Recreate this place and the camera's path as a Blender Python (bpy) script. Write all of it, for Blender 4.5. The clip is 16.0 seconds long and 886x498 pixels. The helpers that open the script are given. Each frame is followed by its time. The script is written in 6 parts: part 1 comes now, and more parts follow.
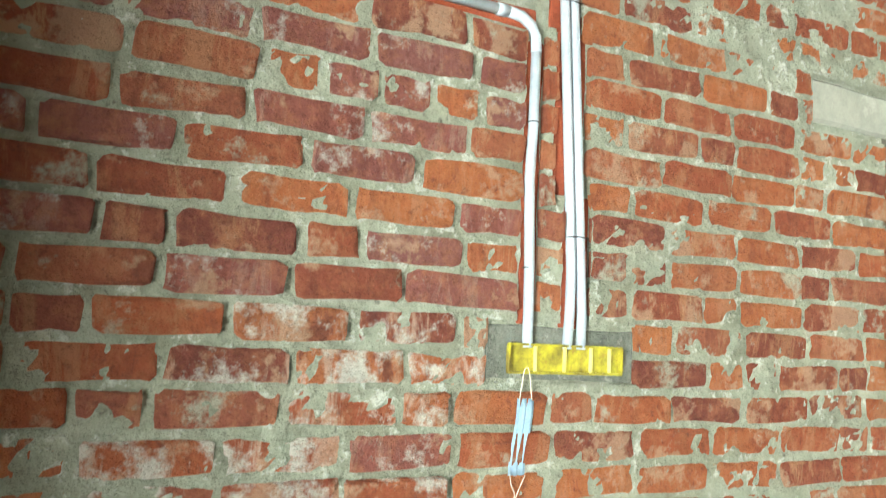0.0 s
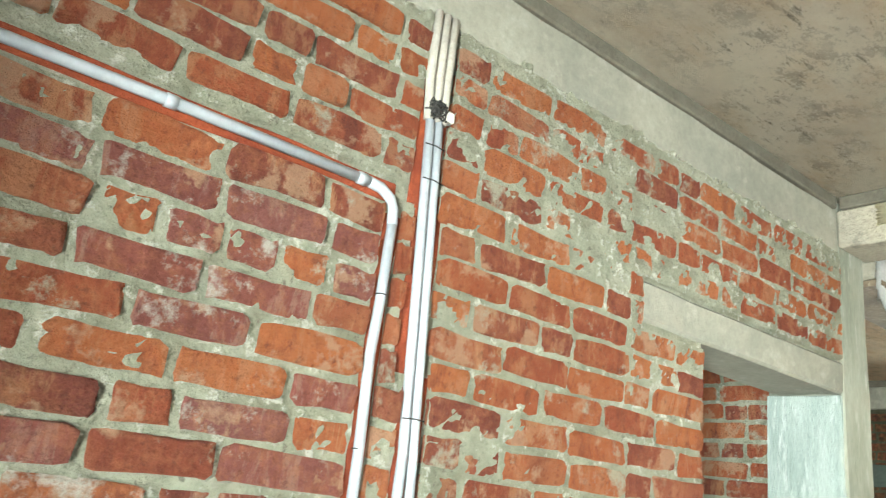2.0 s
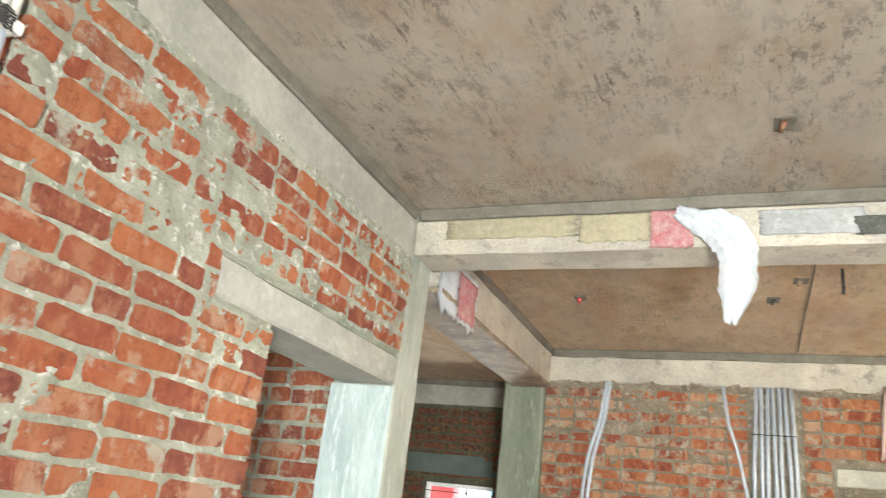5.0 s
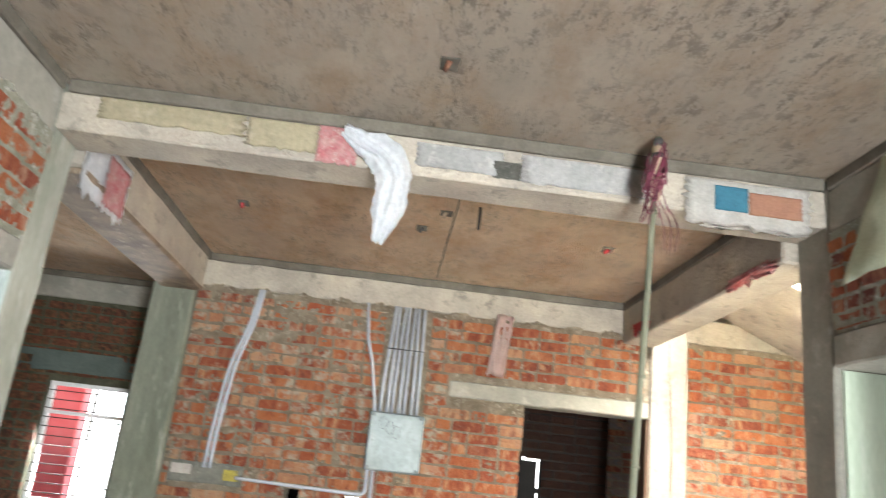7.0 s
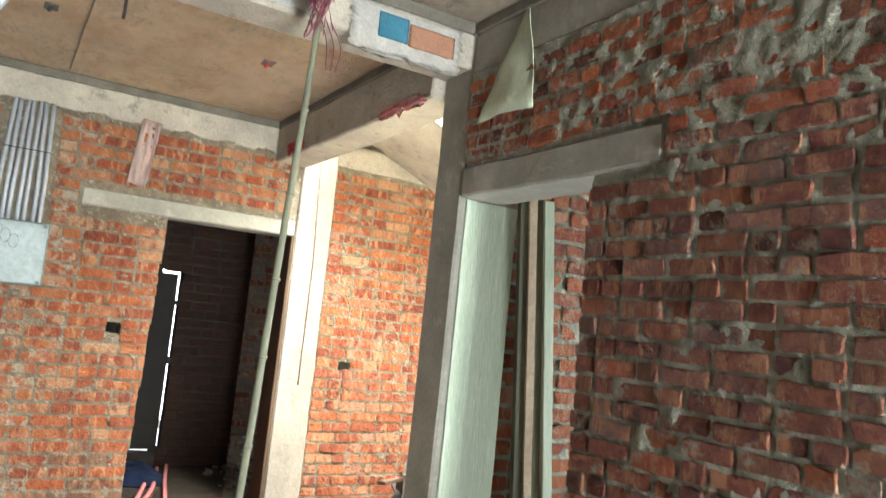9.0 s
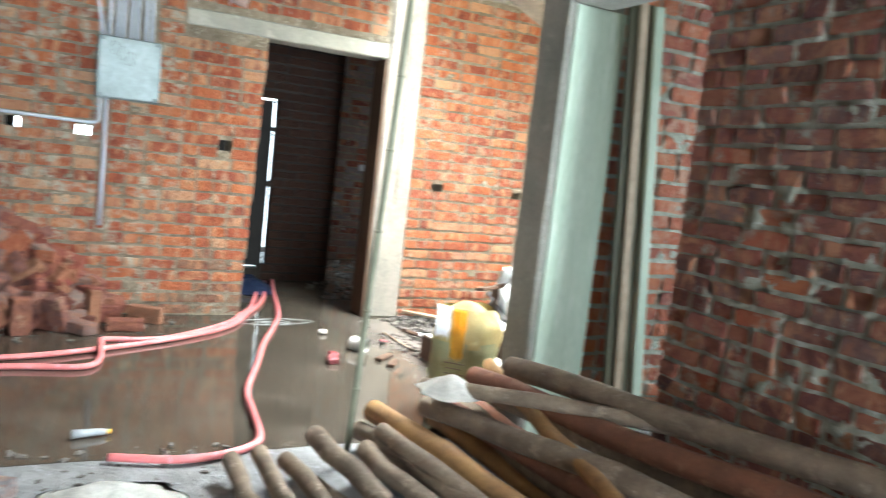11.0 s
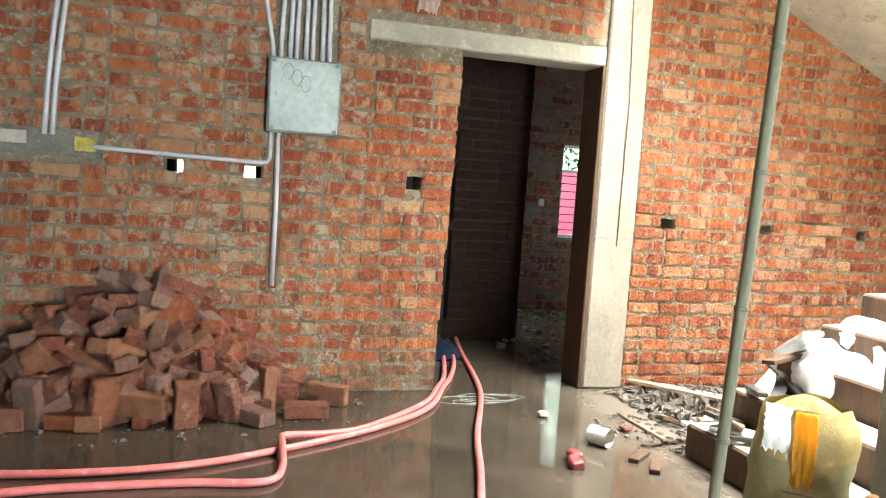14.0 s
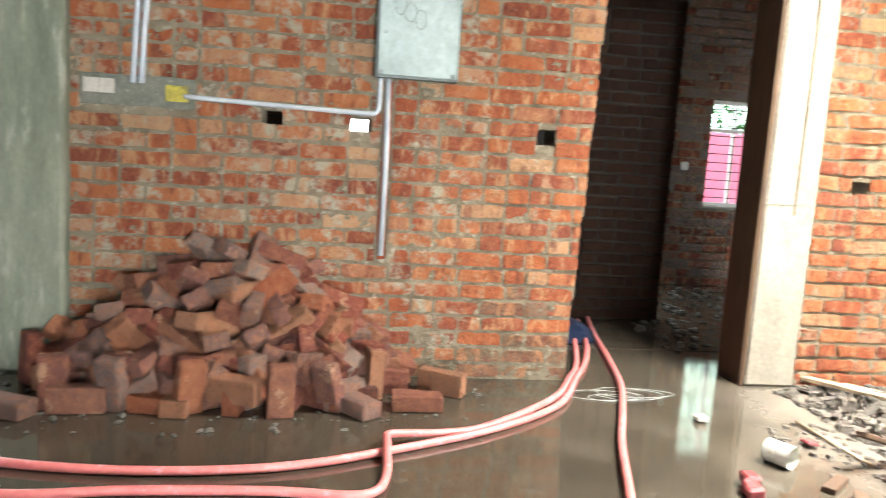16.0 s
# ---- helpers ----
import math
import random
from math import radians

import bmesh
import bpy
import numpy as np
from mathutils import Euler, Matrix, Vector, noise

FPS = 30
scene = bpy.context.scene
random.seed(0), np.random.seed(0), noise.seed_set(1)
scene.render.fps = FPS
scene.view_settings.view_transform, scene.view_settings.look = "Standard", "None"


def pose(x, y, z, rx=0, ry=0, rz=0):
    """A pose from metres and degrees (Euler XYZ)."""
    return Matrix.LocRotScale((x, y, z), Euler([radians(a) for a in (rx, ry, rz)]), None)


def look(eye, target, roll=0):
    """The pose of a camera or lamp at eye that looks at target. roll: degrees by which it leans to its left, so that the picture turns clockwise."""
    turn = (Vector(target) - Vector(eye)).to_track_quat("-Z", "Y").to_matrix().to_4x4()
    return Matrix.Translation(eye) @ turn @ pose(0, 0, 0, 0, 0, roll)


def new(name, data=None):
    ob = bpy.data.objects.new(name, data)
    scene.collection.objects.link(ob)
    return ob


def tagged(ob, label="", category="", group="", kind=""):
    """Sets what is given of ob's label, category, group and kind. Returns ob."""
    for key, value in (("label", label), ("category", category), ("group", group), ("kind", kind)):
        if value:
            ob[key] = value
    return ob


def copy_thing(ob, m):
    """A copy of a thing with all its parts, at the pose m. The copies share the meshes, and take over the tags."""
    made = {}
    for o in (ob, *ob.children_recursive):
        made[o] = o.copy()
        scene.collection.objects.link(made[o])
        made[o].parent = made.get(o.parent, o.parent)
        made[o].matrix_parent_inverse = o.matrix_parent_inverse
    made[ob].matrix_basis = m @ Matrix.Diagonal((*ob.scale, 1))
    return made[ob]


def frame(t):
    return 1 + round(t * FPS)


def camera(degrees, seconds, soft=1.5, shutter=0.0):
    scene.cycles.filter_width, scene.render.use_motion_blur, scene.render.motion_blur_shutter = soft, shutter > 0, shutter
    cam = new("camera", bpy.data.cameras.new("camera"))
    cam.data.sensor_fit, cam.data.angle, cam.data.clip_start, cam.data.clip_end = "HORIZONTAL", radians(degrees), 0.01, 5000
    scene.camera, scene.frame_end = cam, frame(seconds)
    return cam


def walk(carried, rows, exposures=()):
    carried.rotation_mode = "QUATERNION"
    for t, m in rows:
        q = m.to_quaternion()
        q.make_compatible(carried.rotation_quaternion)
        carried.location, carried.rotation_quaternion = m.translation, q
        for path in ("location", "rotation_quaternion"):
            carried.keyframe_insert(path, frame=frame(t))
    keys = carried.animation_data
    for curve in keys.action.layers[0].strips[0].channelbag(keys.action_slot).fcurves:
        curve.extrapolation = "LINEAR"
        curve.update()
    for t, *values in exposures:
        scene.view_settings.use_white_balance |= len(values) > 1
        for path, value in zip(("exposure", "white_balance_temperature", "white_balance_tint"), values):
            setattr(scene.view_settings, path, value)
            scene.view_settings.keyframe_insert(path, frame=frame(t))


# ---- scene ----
cam = camera(61.2, 16.0, 1.05, 0.4)
PATH = [
    (0, (0.363, 0.03, 1.472), (1.211, 1.829, 1.684), 2.8),
    (0.5, (0.367, 0.043, 1.501), (1.252, 1.806, 1.832), 3.1),
    (1, (0.372, 0.06, 1.52), (1.338, 1.753, 1.969), 4.6),
    (1.5, (0.377, 0.082, 1.541), (1.436, 1.689, 2.086), 6.3),
    (2, (0.387, 0.084, 1.556), (1.518, 1.615, 2.168), 7.3),
    (2.5, (0.397, 0.075, 1.562), (1.591, 1.54, 2.217), 6.9),
    (3, (0.41, 0.06, 1.574), (1.694, 1.438, 2.247), 6.5),
    (3.5, (0.433, 0.046, 1.585), (1.852, 1.27, 2.284), 6.9),
    (3.7, (0.447, 0.043, 1.582), (1.92, 1.193, 2.295), 7.1),
    (5.8, (0.504, 0.0, 1.541), (2.34, 0.46, 2.189), 6.4),
    (6, (0.51, -0.012, 1.543), (2.369, 0.358, 2.183), 6.3),
    (6.5, (0.529, -0.043, 1.549), (2.424, 0.115, 2.169), 6.4),
    (7, (0.517, -0.041, 1.534), (2.431, -0.136, 2.107), 6.4),
    (7.5, (0.547, -0.061, 1.54), (2.436, -0.475, 2.05), 6.4),
    (8, (0.569, -0.076, 1.545), (2.402, -0.747, 1.981), 6.4),
    (8.5, (0.565, -0.073, 1.544), (2.338, -0.935, 1.881), 5.9),
    (8.7, (0.561, -0.07, 1.543), (2.305, -1.007, 1.83), 5.7),
    (10.8, (0.487, 0.147, 1.288), (2.203, -0.861, 1.09), 6.0),
    (11, (0.489, 0.182, 1.288), (2.266, -0.712, 1.075), 6.4),
    (11.5, (0.568, 0.244, 1.227), (2.478, -0.305, 1.004), 6.3),
    (12, (0.759, 0.301, 1.233), (2.727, -0.008, 1.055), 6.0),
    (12.5, (0.99, 0.311, 1.208), (2.965, 0.033, 1.051), 5.8),
    (13, (1.288, 0.368, 1.227), (3.237, -0.047, 1.059), 5.0),
    (13.5, (1.524, 0.376, 1.239), (3.442, -0.161, 1.065), 3.8),
    (14, (1.8, 0.275, 1.246), (3.713, -0.287, 1.089), 3.8),
    (14.5, (2.072, 0.235, 1.22), (3.974, -0.361, 1.063), 3.7),
    (15, (2.286, 0.199, 1.239), (4.173, -0.436, 1.047), 2.6),
    (15.5, (2.4, 0.156, 1.218), (4.317, -0.357, 0.975), 3.2),
    (16, (2.442, 0.172, 1.174), (4.408, -0.084, 0.915), 3.7),
]
walk(cam, [(t, look(eye, target, roll)) for t, eye, target, roll in PATH], [
    (0.0, 1.2, 6500, -6), (2.5, 1.2, 6700, -2), (3.5, 1.4, 6700, 2), (6.0, 1.1, 6600, 11), (7.0, 0.92, 6500, 12), (8.5, 0.9, 6500, 9), (10.8, 0.95, 5700, 4), (11.3, 0.95, 5700, 5),
    (12.0, 0.82, 6200, 11), (12.5, 0.65, 6600, 14), (13.5, 0.75, 6600, 11), (15.0, 0.86, 6300, 1), (15.5, 0.98, 6200, 1), (16.0, 1.2, 6500, 7)])

# ---- world and light ----
world = bpy.data.worlds.new("sky")
scene.world = world
world.use_nodes = True
wn = world.node_tree
sky = wn.nodes.new("ShaderNodeTexSky")
sky.sky_type = "NISHITA"
sky.sun_disc = False
sky.sun_elevation = radians(42)
sky.sun_rotation = radians(228)
wn.nodes["Background"].inputs["Strength"].default_value = 0.15
wn.links.new(sky.outputs["Color"], wn.nodes["Background"].inputs["Color"])
sun = new("sun", bpy.data.lights.new("sun", "SUN"))
sun.data.energy, sun.data.angle, sun.data.color = 4.0, radians(8), (1.0, 0.95, 0.88)
sun.matrix_world = look((-6.0, -9.0, 12.0), (4.0, 0.0, 0.0))


def daylight(name, place, target, width, height, power, colour=(0.93, 0.97, 1.0), spread=180):
    """An area lamp for sky light at one opening, seen or added."""
    lamp = new(name, bpy.data.lights.new(name, "AREA"))
    lamp.data.shape, lamp.data.size, lamp.data.size_y = "RECTANGLE", width, height
    lamp.data.energy, lamp.data.color, lamp.data.spread = power, colour, radians(spread)
    lamp.matrix_world = look(place, target)
    return lamp


# next two: added lamps at unseen openings, beams narrowed and aimed
daylight("added_light_north_wall", (0.3, -4.45, 1.5), (0.85, 1.5, 1.75), 0.6, 1.2, 34, spread=80)
daylight("added_light_west", (-2.2, -1.42, 1.0), (6.0, 0.3, 2.5), 0.8, 1.9, 150, spread=100)
daylight("sky_light_stairwell", (4.95, -3.3, 3.6), (4.95, -3.2, 0.0), 2.0, 2.2, 1250, (1.0, 0.97, 0.92))
# added lamp out of view, brightens the side doorway
daylight("added_light_store", (2.95, -4.5, 1.4), (2.7, 0.0, 1.6), 0.7, 1.5, 95)
daylight("sky_light_hall_window", (7.68, 2.67, 1.45), (4.6, 2.4, 0.0), 0.7, 1.0, 60)
# added lamp, no opening is seen at the hall's north end
daylight("added_light_hall_north", (5.4, 5.9, 1.5), (5.4, 0.0, 0.6), 2.0, 1.4, 5)
daylight("sky_light_back_window", (9.55, -3.6, 1.3), (6.5, -3.6, 0.9), 0.55, 1.0, 0.8)
# added lamp at an unseen opening, brightens the back room
daylight("added_light_back_south", (8.6, -4.88, 1.45), (8.9, -2.5, 0.8), 1.1, 1.2, 12)
# added lamp out of view, brightens the north column
daylight("added_light_north_room", (1.8, 4.4, 1.5), (3.4, 1.8, 1.6), 1.4, 1.3, 30)

# ---- materials ----


class Graph:
    """A node material in the making."""

    def __init__(self, name):
        self.mat = bpy.data.materials.new(name)
        self.mat.use_nodes = True
        self.tree = self.mat.node_tree
        self.bsdf = self.tree.nodes["Principled BSDF"]
        self.where = self.add("ShaderNodeNewGeometry").outputs["Position"]

    def add(self, kind, **given):
        node = self.tree.nodes.new(kind)
        for key, value in given.items():
            node.inputs[key].default_value = value
        return node

    def link(self, a, b):
        self.tree.links.new(a, b)

    def noise(self, scale, detail=5.0, rough=0.6, stretch=None):
        node = self.add("ShaderNodeTexNoise", Scale=scale, Detail=detail, Roughness=rough)
        vec = self.where
        if stretch:
            mapping = self.add("ShaderNodeMapping", Scale=stretch)
            self.link(vec, mapping.inputs["Vector"])
            vec = mapping.outputs["Vector"]
        self.link(vec, node.inputs["Vector"])
        return node.outputs["Fac"]

    def ramp(self, fac, stops):
        node = self.add("ShaderNodeValToRGB")
        el = node.color_ramp.elements
        while len(el) < len(stops):
            el.new(0.5)
        for e, (p, c) in zip(el, stops):
            e.position = p
            e.color = (*c, 1.0) if isinstance(c, tuple) else (c, c, c, 1.0)
        self.link(fac, node.inputs["Fac"])
        return node.outputs["Color"]

    def mix(self, fac, a, b, kind="MIX"):
        node = self.tree.nodes.new("ShaderNodeMix")
        node.data_type, node.blend_type = "RGBA", kind
        for socket, value in ((node.inputs[0], fac), (node.inputs[6], a), (node.inputs[7], b)):
            if isinstance(value, tuple):
                socket.default_value = (*value, 1.0)
            elif isinstance(value, (int, float)):
                socket.default_value = value
            else:
                self.link(value, socket)
        return node.outputs[2]

    def bump(self, height, strength=0.5, distance=0.01, below=None):
        node = self.add("ShaderNodeBump", Strength=strength, Distance=distance)
        self.link(height, node.inputs["Height"])
        if below:
            self.link(below, node.inputs["Normal"])
        return node.outputs["Normal"]

    def finish(self, colour, rough=0.85, normal=None, metal=0.0, spec=0.3):
        for key, value in (("Base Color", colour), ("Roughness", rough)):
            if isinstance(value, tuple):
                self.bsdf.inputs[key].default_value = (*value, 1.0)
            elif isinstance(value, (int, float)):
                self.bsdf.inputs[key].default_value = value
            else:
                self.link(value, self.bsdf.inputs[key])
        self.bsdf.inputs["Metallic"].default_value = metal
        self.bsdf.inputs["Specular IOR Level"].default_value = spec
        if normal:
            self.link(normal, self.bsdf.inputs["Normal"])
        return self.mat


MORTAR = (0.47, 0.46, 0.36)


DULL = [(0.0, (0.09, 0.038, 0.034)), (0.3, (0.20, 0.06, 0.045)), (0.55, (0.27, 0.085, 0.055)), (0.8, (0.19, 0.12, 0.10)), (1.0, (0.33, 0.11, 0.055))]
HEAP = [(0.0, (0.11, 0.042, 0.036)), (0.18, (0.27, 0.07, 0.047)), (0.36, (0.21, 0.15, 0.13)), (0.52, (0.36, 0.105, 0.05)), (0.68, (0.38, 0.19, 0.11)), (0.84, (0.21, 0.055, 0.046)), (1.0, (0.30, 0.24, 0.20))]


def brick_material(name, smear=0.58, pale=0.62, wet=False, stops=None, wash=MORTAR, band=(0.52, 0.25, 0.13), striped=0.85):
    g = Graph(name)
    info, geo = g.add("ShaderNodeObjectInfo"), g.add("ShaderNodeNewGeometry")
    both = g.add("ShaderNodeMath")
    both.operation = "ADD"
    g.link(info.outputs["Random"], both.inputs[0])
    g.link(geo.outputs["Random Per Island"], both.inputs[1])
    part_of = g.add("ShaderNodeMath")
    part_of.operation = "FRACT"
    g.link(both.outputs[0], part_of.inputs[0])
    base = g.ramp(part_of.outputs[0], stops or [(0.0, (0.24, 0.065, 0.045)), (0.25, (0.35, 0.085, 0.042)), (0.55, (0.43, 0.112, 0.045)), (0.8, (0.52, 0.165, 0.06)), (1.0, (0.31, 0.09, 0.06))])
    shifted = g.add("ShaderNodeVectorMath")
    shifted.operation = "MULTIPLY_ADD"
    g.link(part_of.outputs[0], shifted.inputs[0])
    shifted.inputs[1].default_value = (57.0, 91.0, 33.0)
    g.link(g.where, shifted.inputs[2])
    squeezed = g.add("ShaderNodeMapping", Scale=(1.0, 1.0, 0.34))
    g.link(shifted.outputs[0], squeezed.inputs["Vector"])
    kiss = g.add("ShaderNodeTexNoise", Scale=13.0, Detail=6.0, Roughness=0.7, Distortion=0.6)
    g.link(squeezed.outputs[0], kiss.inputs["Vector"])
    base = g.mix(g.ramp(kiss.outputs["Fac"], [(0.52, 0.0), (0.60, striped)]), base, band)
    base = g.mix(g.ramp(kiss.outputs["Fac"], [(0.37, striped * 0.85), (0.46, 0.0)]), base, (0.17, 0.045, 0.032))
    mottled = g.mix(g.ramp(g.noise(24, 6, 0.7), [(0.45, 0.0), (0.8, 0.8)]), base, (0.50, 0.19, 0.09))
    mottled = g.mix(g.ramp(g.noise(55, 5, 0.7), [(0.55, 0.0), (0.70, 0.5)]), mottled, (0.13, 0.04, 0.03))
    pale_mask = g.ramp(g.noise(7.5, 5, 0.65), [(pale, 0.0), (pale + 0.06, 0.75)])
    mottled = g.mix(pale_mask, mottled, (0.52, 0.31, 0.20))
    smear_mask = g.ramp(g.noise(11, 8, 0.7), [(smear, 0.0), (smear + 0.11, 0.85)])
    colour = g.mix(smear_mask, mottled, wash)
    # wet here means unlit: the passage's darkness goes into the brick colour
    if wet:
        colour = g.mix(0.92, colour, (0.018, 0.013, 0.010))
    n1 = g.bump(g.noise(140, 4, 0.7), 0.8, 0.010)
    n2 = g.bump(g.noise(30, 7, 0.78), 1.0, 0.06, n1)
    return g.finish(colour, 0.9 if wet else 0.86, n2, spec=0.25)


def plain(name, a, b, scale=6, rough=0.85, bump=0.4, fine=90, third=None, metal=0.0, spec=0.3, stretch=None, depth=0.008):
    """Two colours mottled at two scales, with fine relief."""
    g = Graph(name)
    colour = g.mix(g.ramp(g.noise(scale, 6, 0.65, stretch), [(0.35, 0.0), (0.65, 1.0)]), a, b)
    if third:
        colour = g.mix(g.ramp(g.noise(scale * 2.7, 7, 0.7, stretch), [(0.56, 0.0), (0.66, 0.85)]), colour, third)
    colour = g.mix(0.35, colour, g.ramp(g.noise(fine, 4, 0.7, stretch), [(0.3, 0.25), (0.7, 1.0)]), "MULTIPLY")
    n1 = g.bump(g.noise(fine, 5, 0.7, stretch), bump, depth * 0.5)
    n2 = g.bump(g.noise(scale * 3, 6, 0.7, stretch), bump, depth, n1)
    return g.finish(colour, rough, n2, metal, spec)


M_BRICK = brick_material("brick_red", 0.61, 0.57, striped=0.5)
M_BRICK_SMEARED = brick_material("brick_mortar_smeared", 0.53, 0.60, striped=0.5)
M_BRICK_PALE = brick_material("brick_pale_dusty", 0.60, 0.50)
M_BRICK_DARK = brick_material("brick_unlit", 0.7, 0.75, True)
M_BRICK_LOOSE = brick_material("brick_loose_damp", 0.66, 0.62, stops=HEAP, striped=0.15, wash=(0.30, 0.26, 0.21))


def mortar(name, a, b, crust):
    """Rough trowelled mortar with pale crusts; dark specks stand in for crevice shade."""
    g = Graph(name)
    colour = g.mix(g.ramp(g.noise(9, 6, 0.65), [(0.35, 0.0), (0.65, 1.0)]), a, b)
    colour = g.mix(g.ramp(g.noise(26, 7, 0.7), [(0.55, 0.0), (0.65, 0.9)]), colour, crust)
    # shade of pits and cracks, coloured in as random dark specks
    colour = g.mix(g.ramp(g.noise(38, 8, 0.75), [(0.355, 0.55), (0.41, 0.0)]), colour, (0.11, 0.10, 0.08))
    n1 = g.bump(g.noise(70, 6, 0.75), 1.0, 0.012)
    return g.finish(colour, 0.93, g.bump(g.noise(26, 6, 0.7), 1.0, 0.05, n1), spec=0.2)


M_MORTAR = mortar("mortar", (0.45, 0.45, 0.355), (0.29, 0.29, 0.215), (0.66, 0.66, 0.59))
M_MORTAR_BROWN = mortar("mortar_dusty_brown", (0.34, 0.29, 0.21), (0.20, 0.165, 0.115), (0.50, 0.45, 0.36))
FAR = [(0.0, (0.24, 0.065, 0.04)), (0.2, (0.36, 0.09, 0.042)), (0.46, (0.48, 0.135, 0.05)), (0.66, (0.52, 0.19, 0.08)), (0.76, (0.36, 0.09, 0.045)), (0.92, (0.58, 0.36, 0.21)), (1.0, (0.44, 0.12, 0.05))]
M_BRICK_FAR = brick_material("brick_mixed_pale", 0.60, 0.60, stops=FAR, band=(0.60, 0.33, 0.17))
M_BRICK_FAR_SMEARED = brick_material("brick_mixed_smeared", 0.50, 0.57, stops=FAR, band=(0.55, 0.33, 0.19))
M_BRICK_MUD = brick_material("brick_mud_splashed", 0.60, 0.66, stops=[(0.0, (0.15, 0.105, 0.07)), (0.4, (0.23, 0.16, 0.105)), (0.75, (0.20, 0.10, 0.065)), (1.0, (0.29, 0.21, 0.145))])
M_BRICK_DUSTY = brick_material("brick_dusty_grey", 0.60, 0.58, stops=[(0.0, (0.17, 0.16, 0.16)), (0.4, (0.26, 0.245, 0.24)), (0.75, (0.23, 0.165, 0.14)), (1.0, (0.29, 0.19, 0.15))], striped=0.2)
M_BRICK_LIMED = brick_material("brick_limed", 0.50, 0.54, wash=(0.70, 0.68, 0.61), band=(0.56, 0.36, 0.27))
M_BRICK_LILAC = brick_material("brick_lilac", 0.56, 0.58, stops=[(0.0, (0.27, 0.085, 0.07)), (0.5, (0.33, 0.10, 0.075)), (1.0, (0.28, 0.11, 0.095))], wash=(0.62, 0.60, 0.54), band=(0.46, 0.27, 0.22), striped=0.5)
# moss tone, made darker still for the hall's dim light
M_BRICK_MOSS = brick_material("brick_mossy_dim", 0.58, 0.70, stops=[(0.0, (0.06, 0.04, 0.025)), (0.5, (0.13, 0.05, 0.03)), (1.0, (0.08, 0.06, 0.03))], wash=(0.10, 0.10, 0.06), band=(0.14, 0.10, 0.05))
# maroon bricks, their tones lowered to carry the south wall's shade
M_BRICK_MAROON = brick_material("brick_maroon_shade", 0.56, 0.64, stops=DULL)
# hall mortar: moss tone plus the dim light, both in the colour
M_MORTAR_MOSS = mortar("mortar_mossy_dim", (0.13, 0.13, 0.085), (0.075, 0.08, 0.05), (0.17, 0.16, 0.11))
M_WASH = plain("concrete_whitewashed", (0.50, 0.57, 0.54), (0.34, 0.41, 0.38), 3.0, 0.85, 0.8, 45, (0.68, 0.73, 0.71), stretch=(3.5, 3.5, 0.6), depth=0.02)
M_SKIN_YELLOW = plain("cement_skin_yellowish", (0.60, 0.54, 0.36), (0.52, 0.46, 0.31), 5, 0.9, 0.5, 50, (0.66, 0.60, 0.44))
M_SKIN_WHITE = plain("cement_skin_white", (0.60, 0.60, 0.57), (0.48, 0.48, 0.45), 5, 0.9, 0.6, 50, (0.70, 0.69, 0.64))
M_CONCRETE = plain("concrete_grey", (0.32, 0.305, 0.255), (0.22, 0.215, 0.18), 2.5, 0.88, 0.6, 40, (0.35, 0.335, 0.285), depth=0.008)
M_CONCRETE_COLUMN = plain("concrete_beige", (0.33, 0.295, 0.245), (0.25, 0.225, 0.19), 2.6, 0.88, 0.6, 40, (0.21, 0.19, 0.16))
M_CONCRETE_PALE = plain("concrete_pale_streaked", (0.34, 0.345, 0.29), (0.20, 0.215, 0.17), 2.2, 0.85, 0.6, 50, (0.43, 0.43, 0.38), stretch=(2.5, 2.5, 0.5))
M_CONCRETE_MOSS = plain("concrete_mossy_stained", (0.21, 0.22, 0.17), (0.115, 0.13, 0.095), 2.4, 0.88, 0.6, 50, (0.29, 0.295, 0.245), stretch=(2.5, 2.5, 0.6))
M_CONCRETE_GREEN = plain("concrete_pale_green", (0.48, 0.56, 0.44), (0.38, 0.46, 0.34), 3, 0.8, 0.3, 50, (0.55, 0.60, 0.50), stretch=(3, 3, 0.3))
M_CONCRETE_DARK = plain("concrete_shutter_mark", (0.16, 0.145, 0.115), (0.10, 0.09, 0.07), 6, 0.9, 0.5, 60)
M_CONCRETE_PATCH = plain("cement_patch", (0.24, 0.24, 0.20), (0.15, 0.155, 0.13), 14, 0.9, 1.0, 60, (0.36, 0.35, 0.30), depth=0.02)
M_CREAM = plain("concrete_cream_beam", (0.47, 0.42, 0.335), (0.33, 0.30, 0.25), 3.2, 0.85, 0.9, 60, (0.235, 0.22, 0.19), depth=0.02)


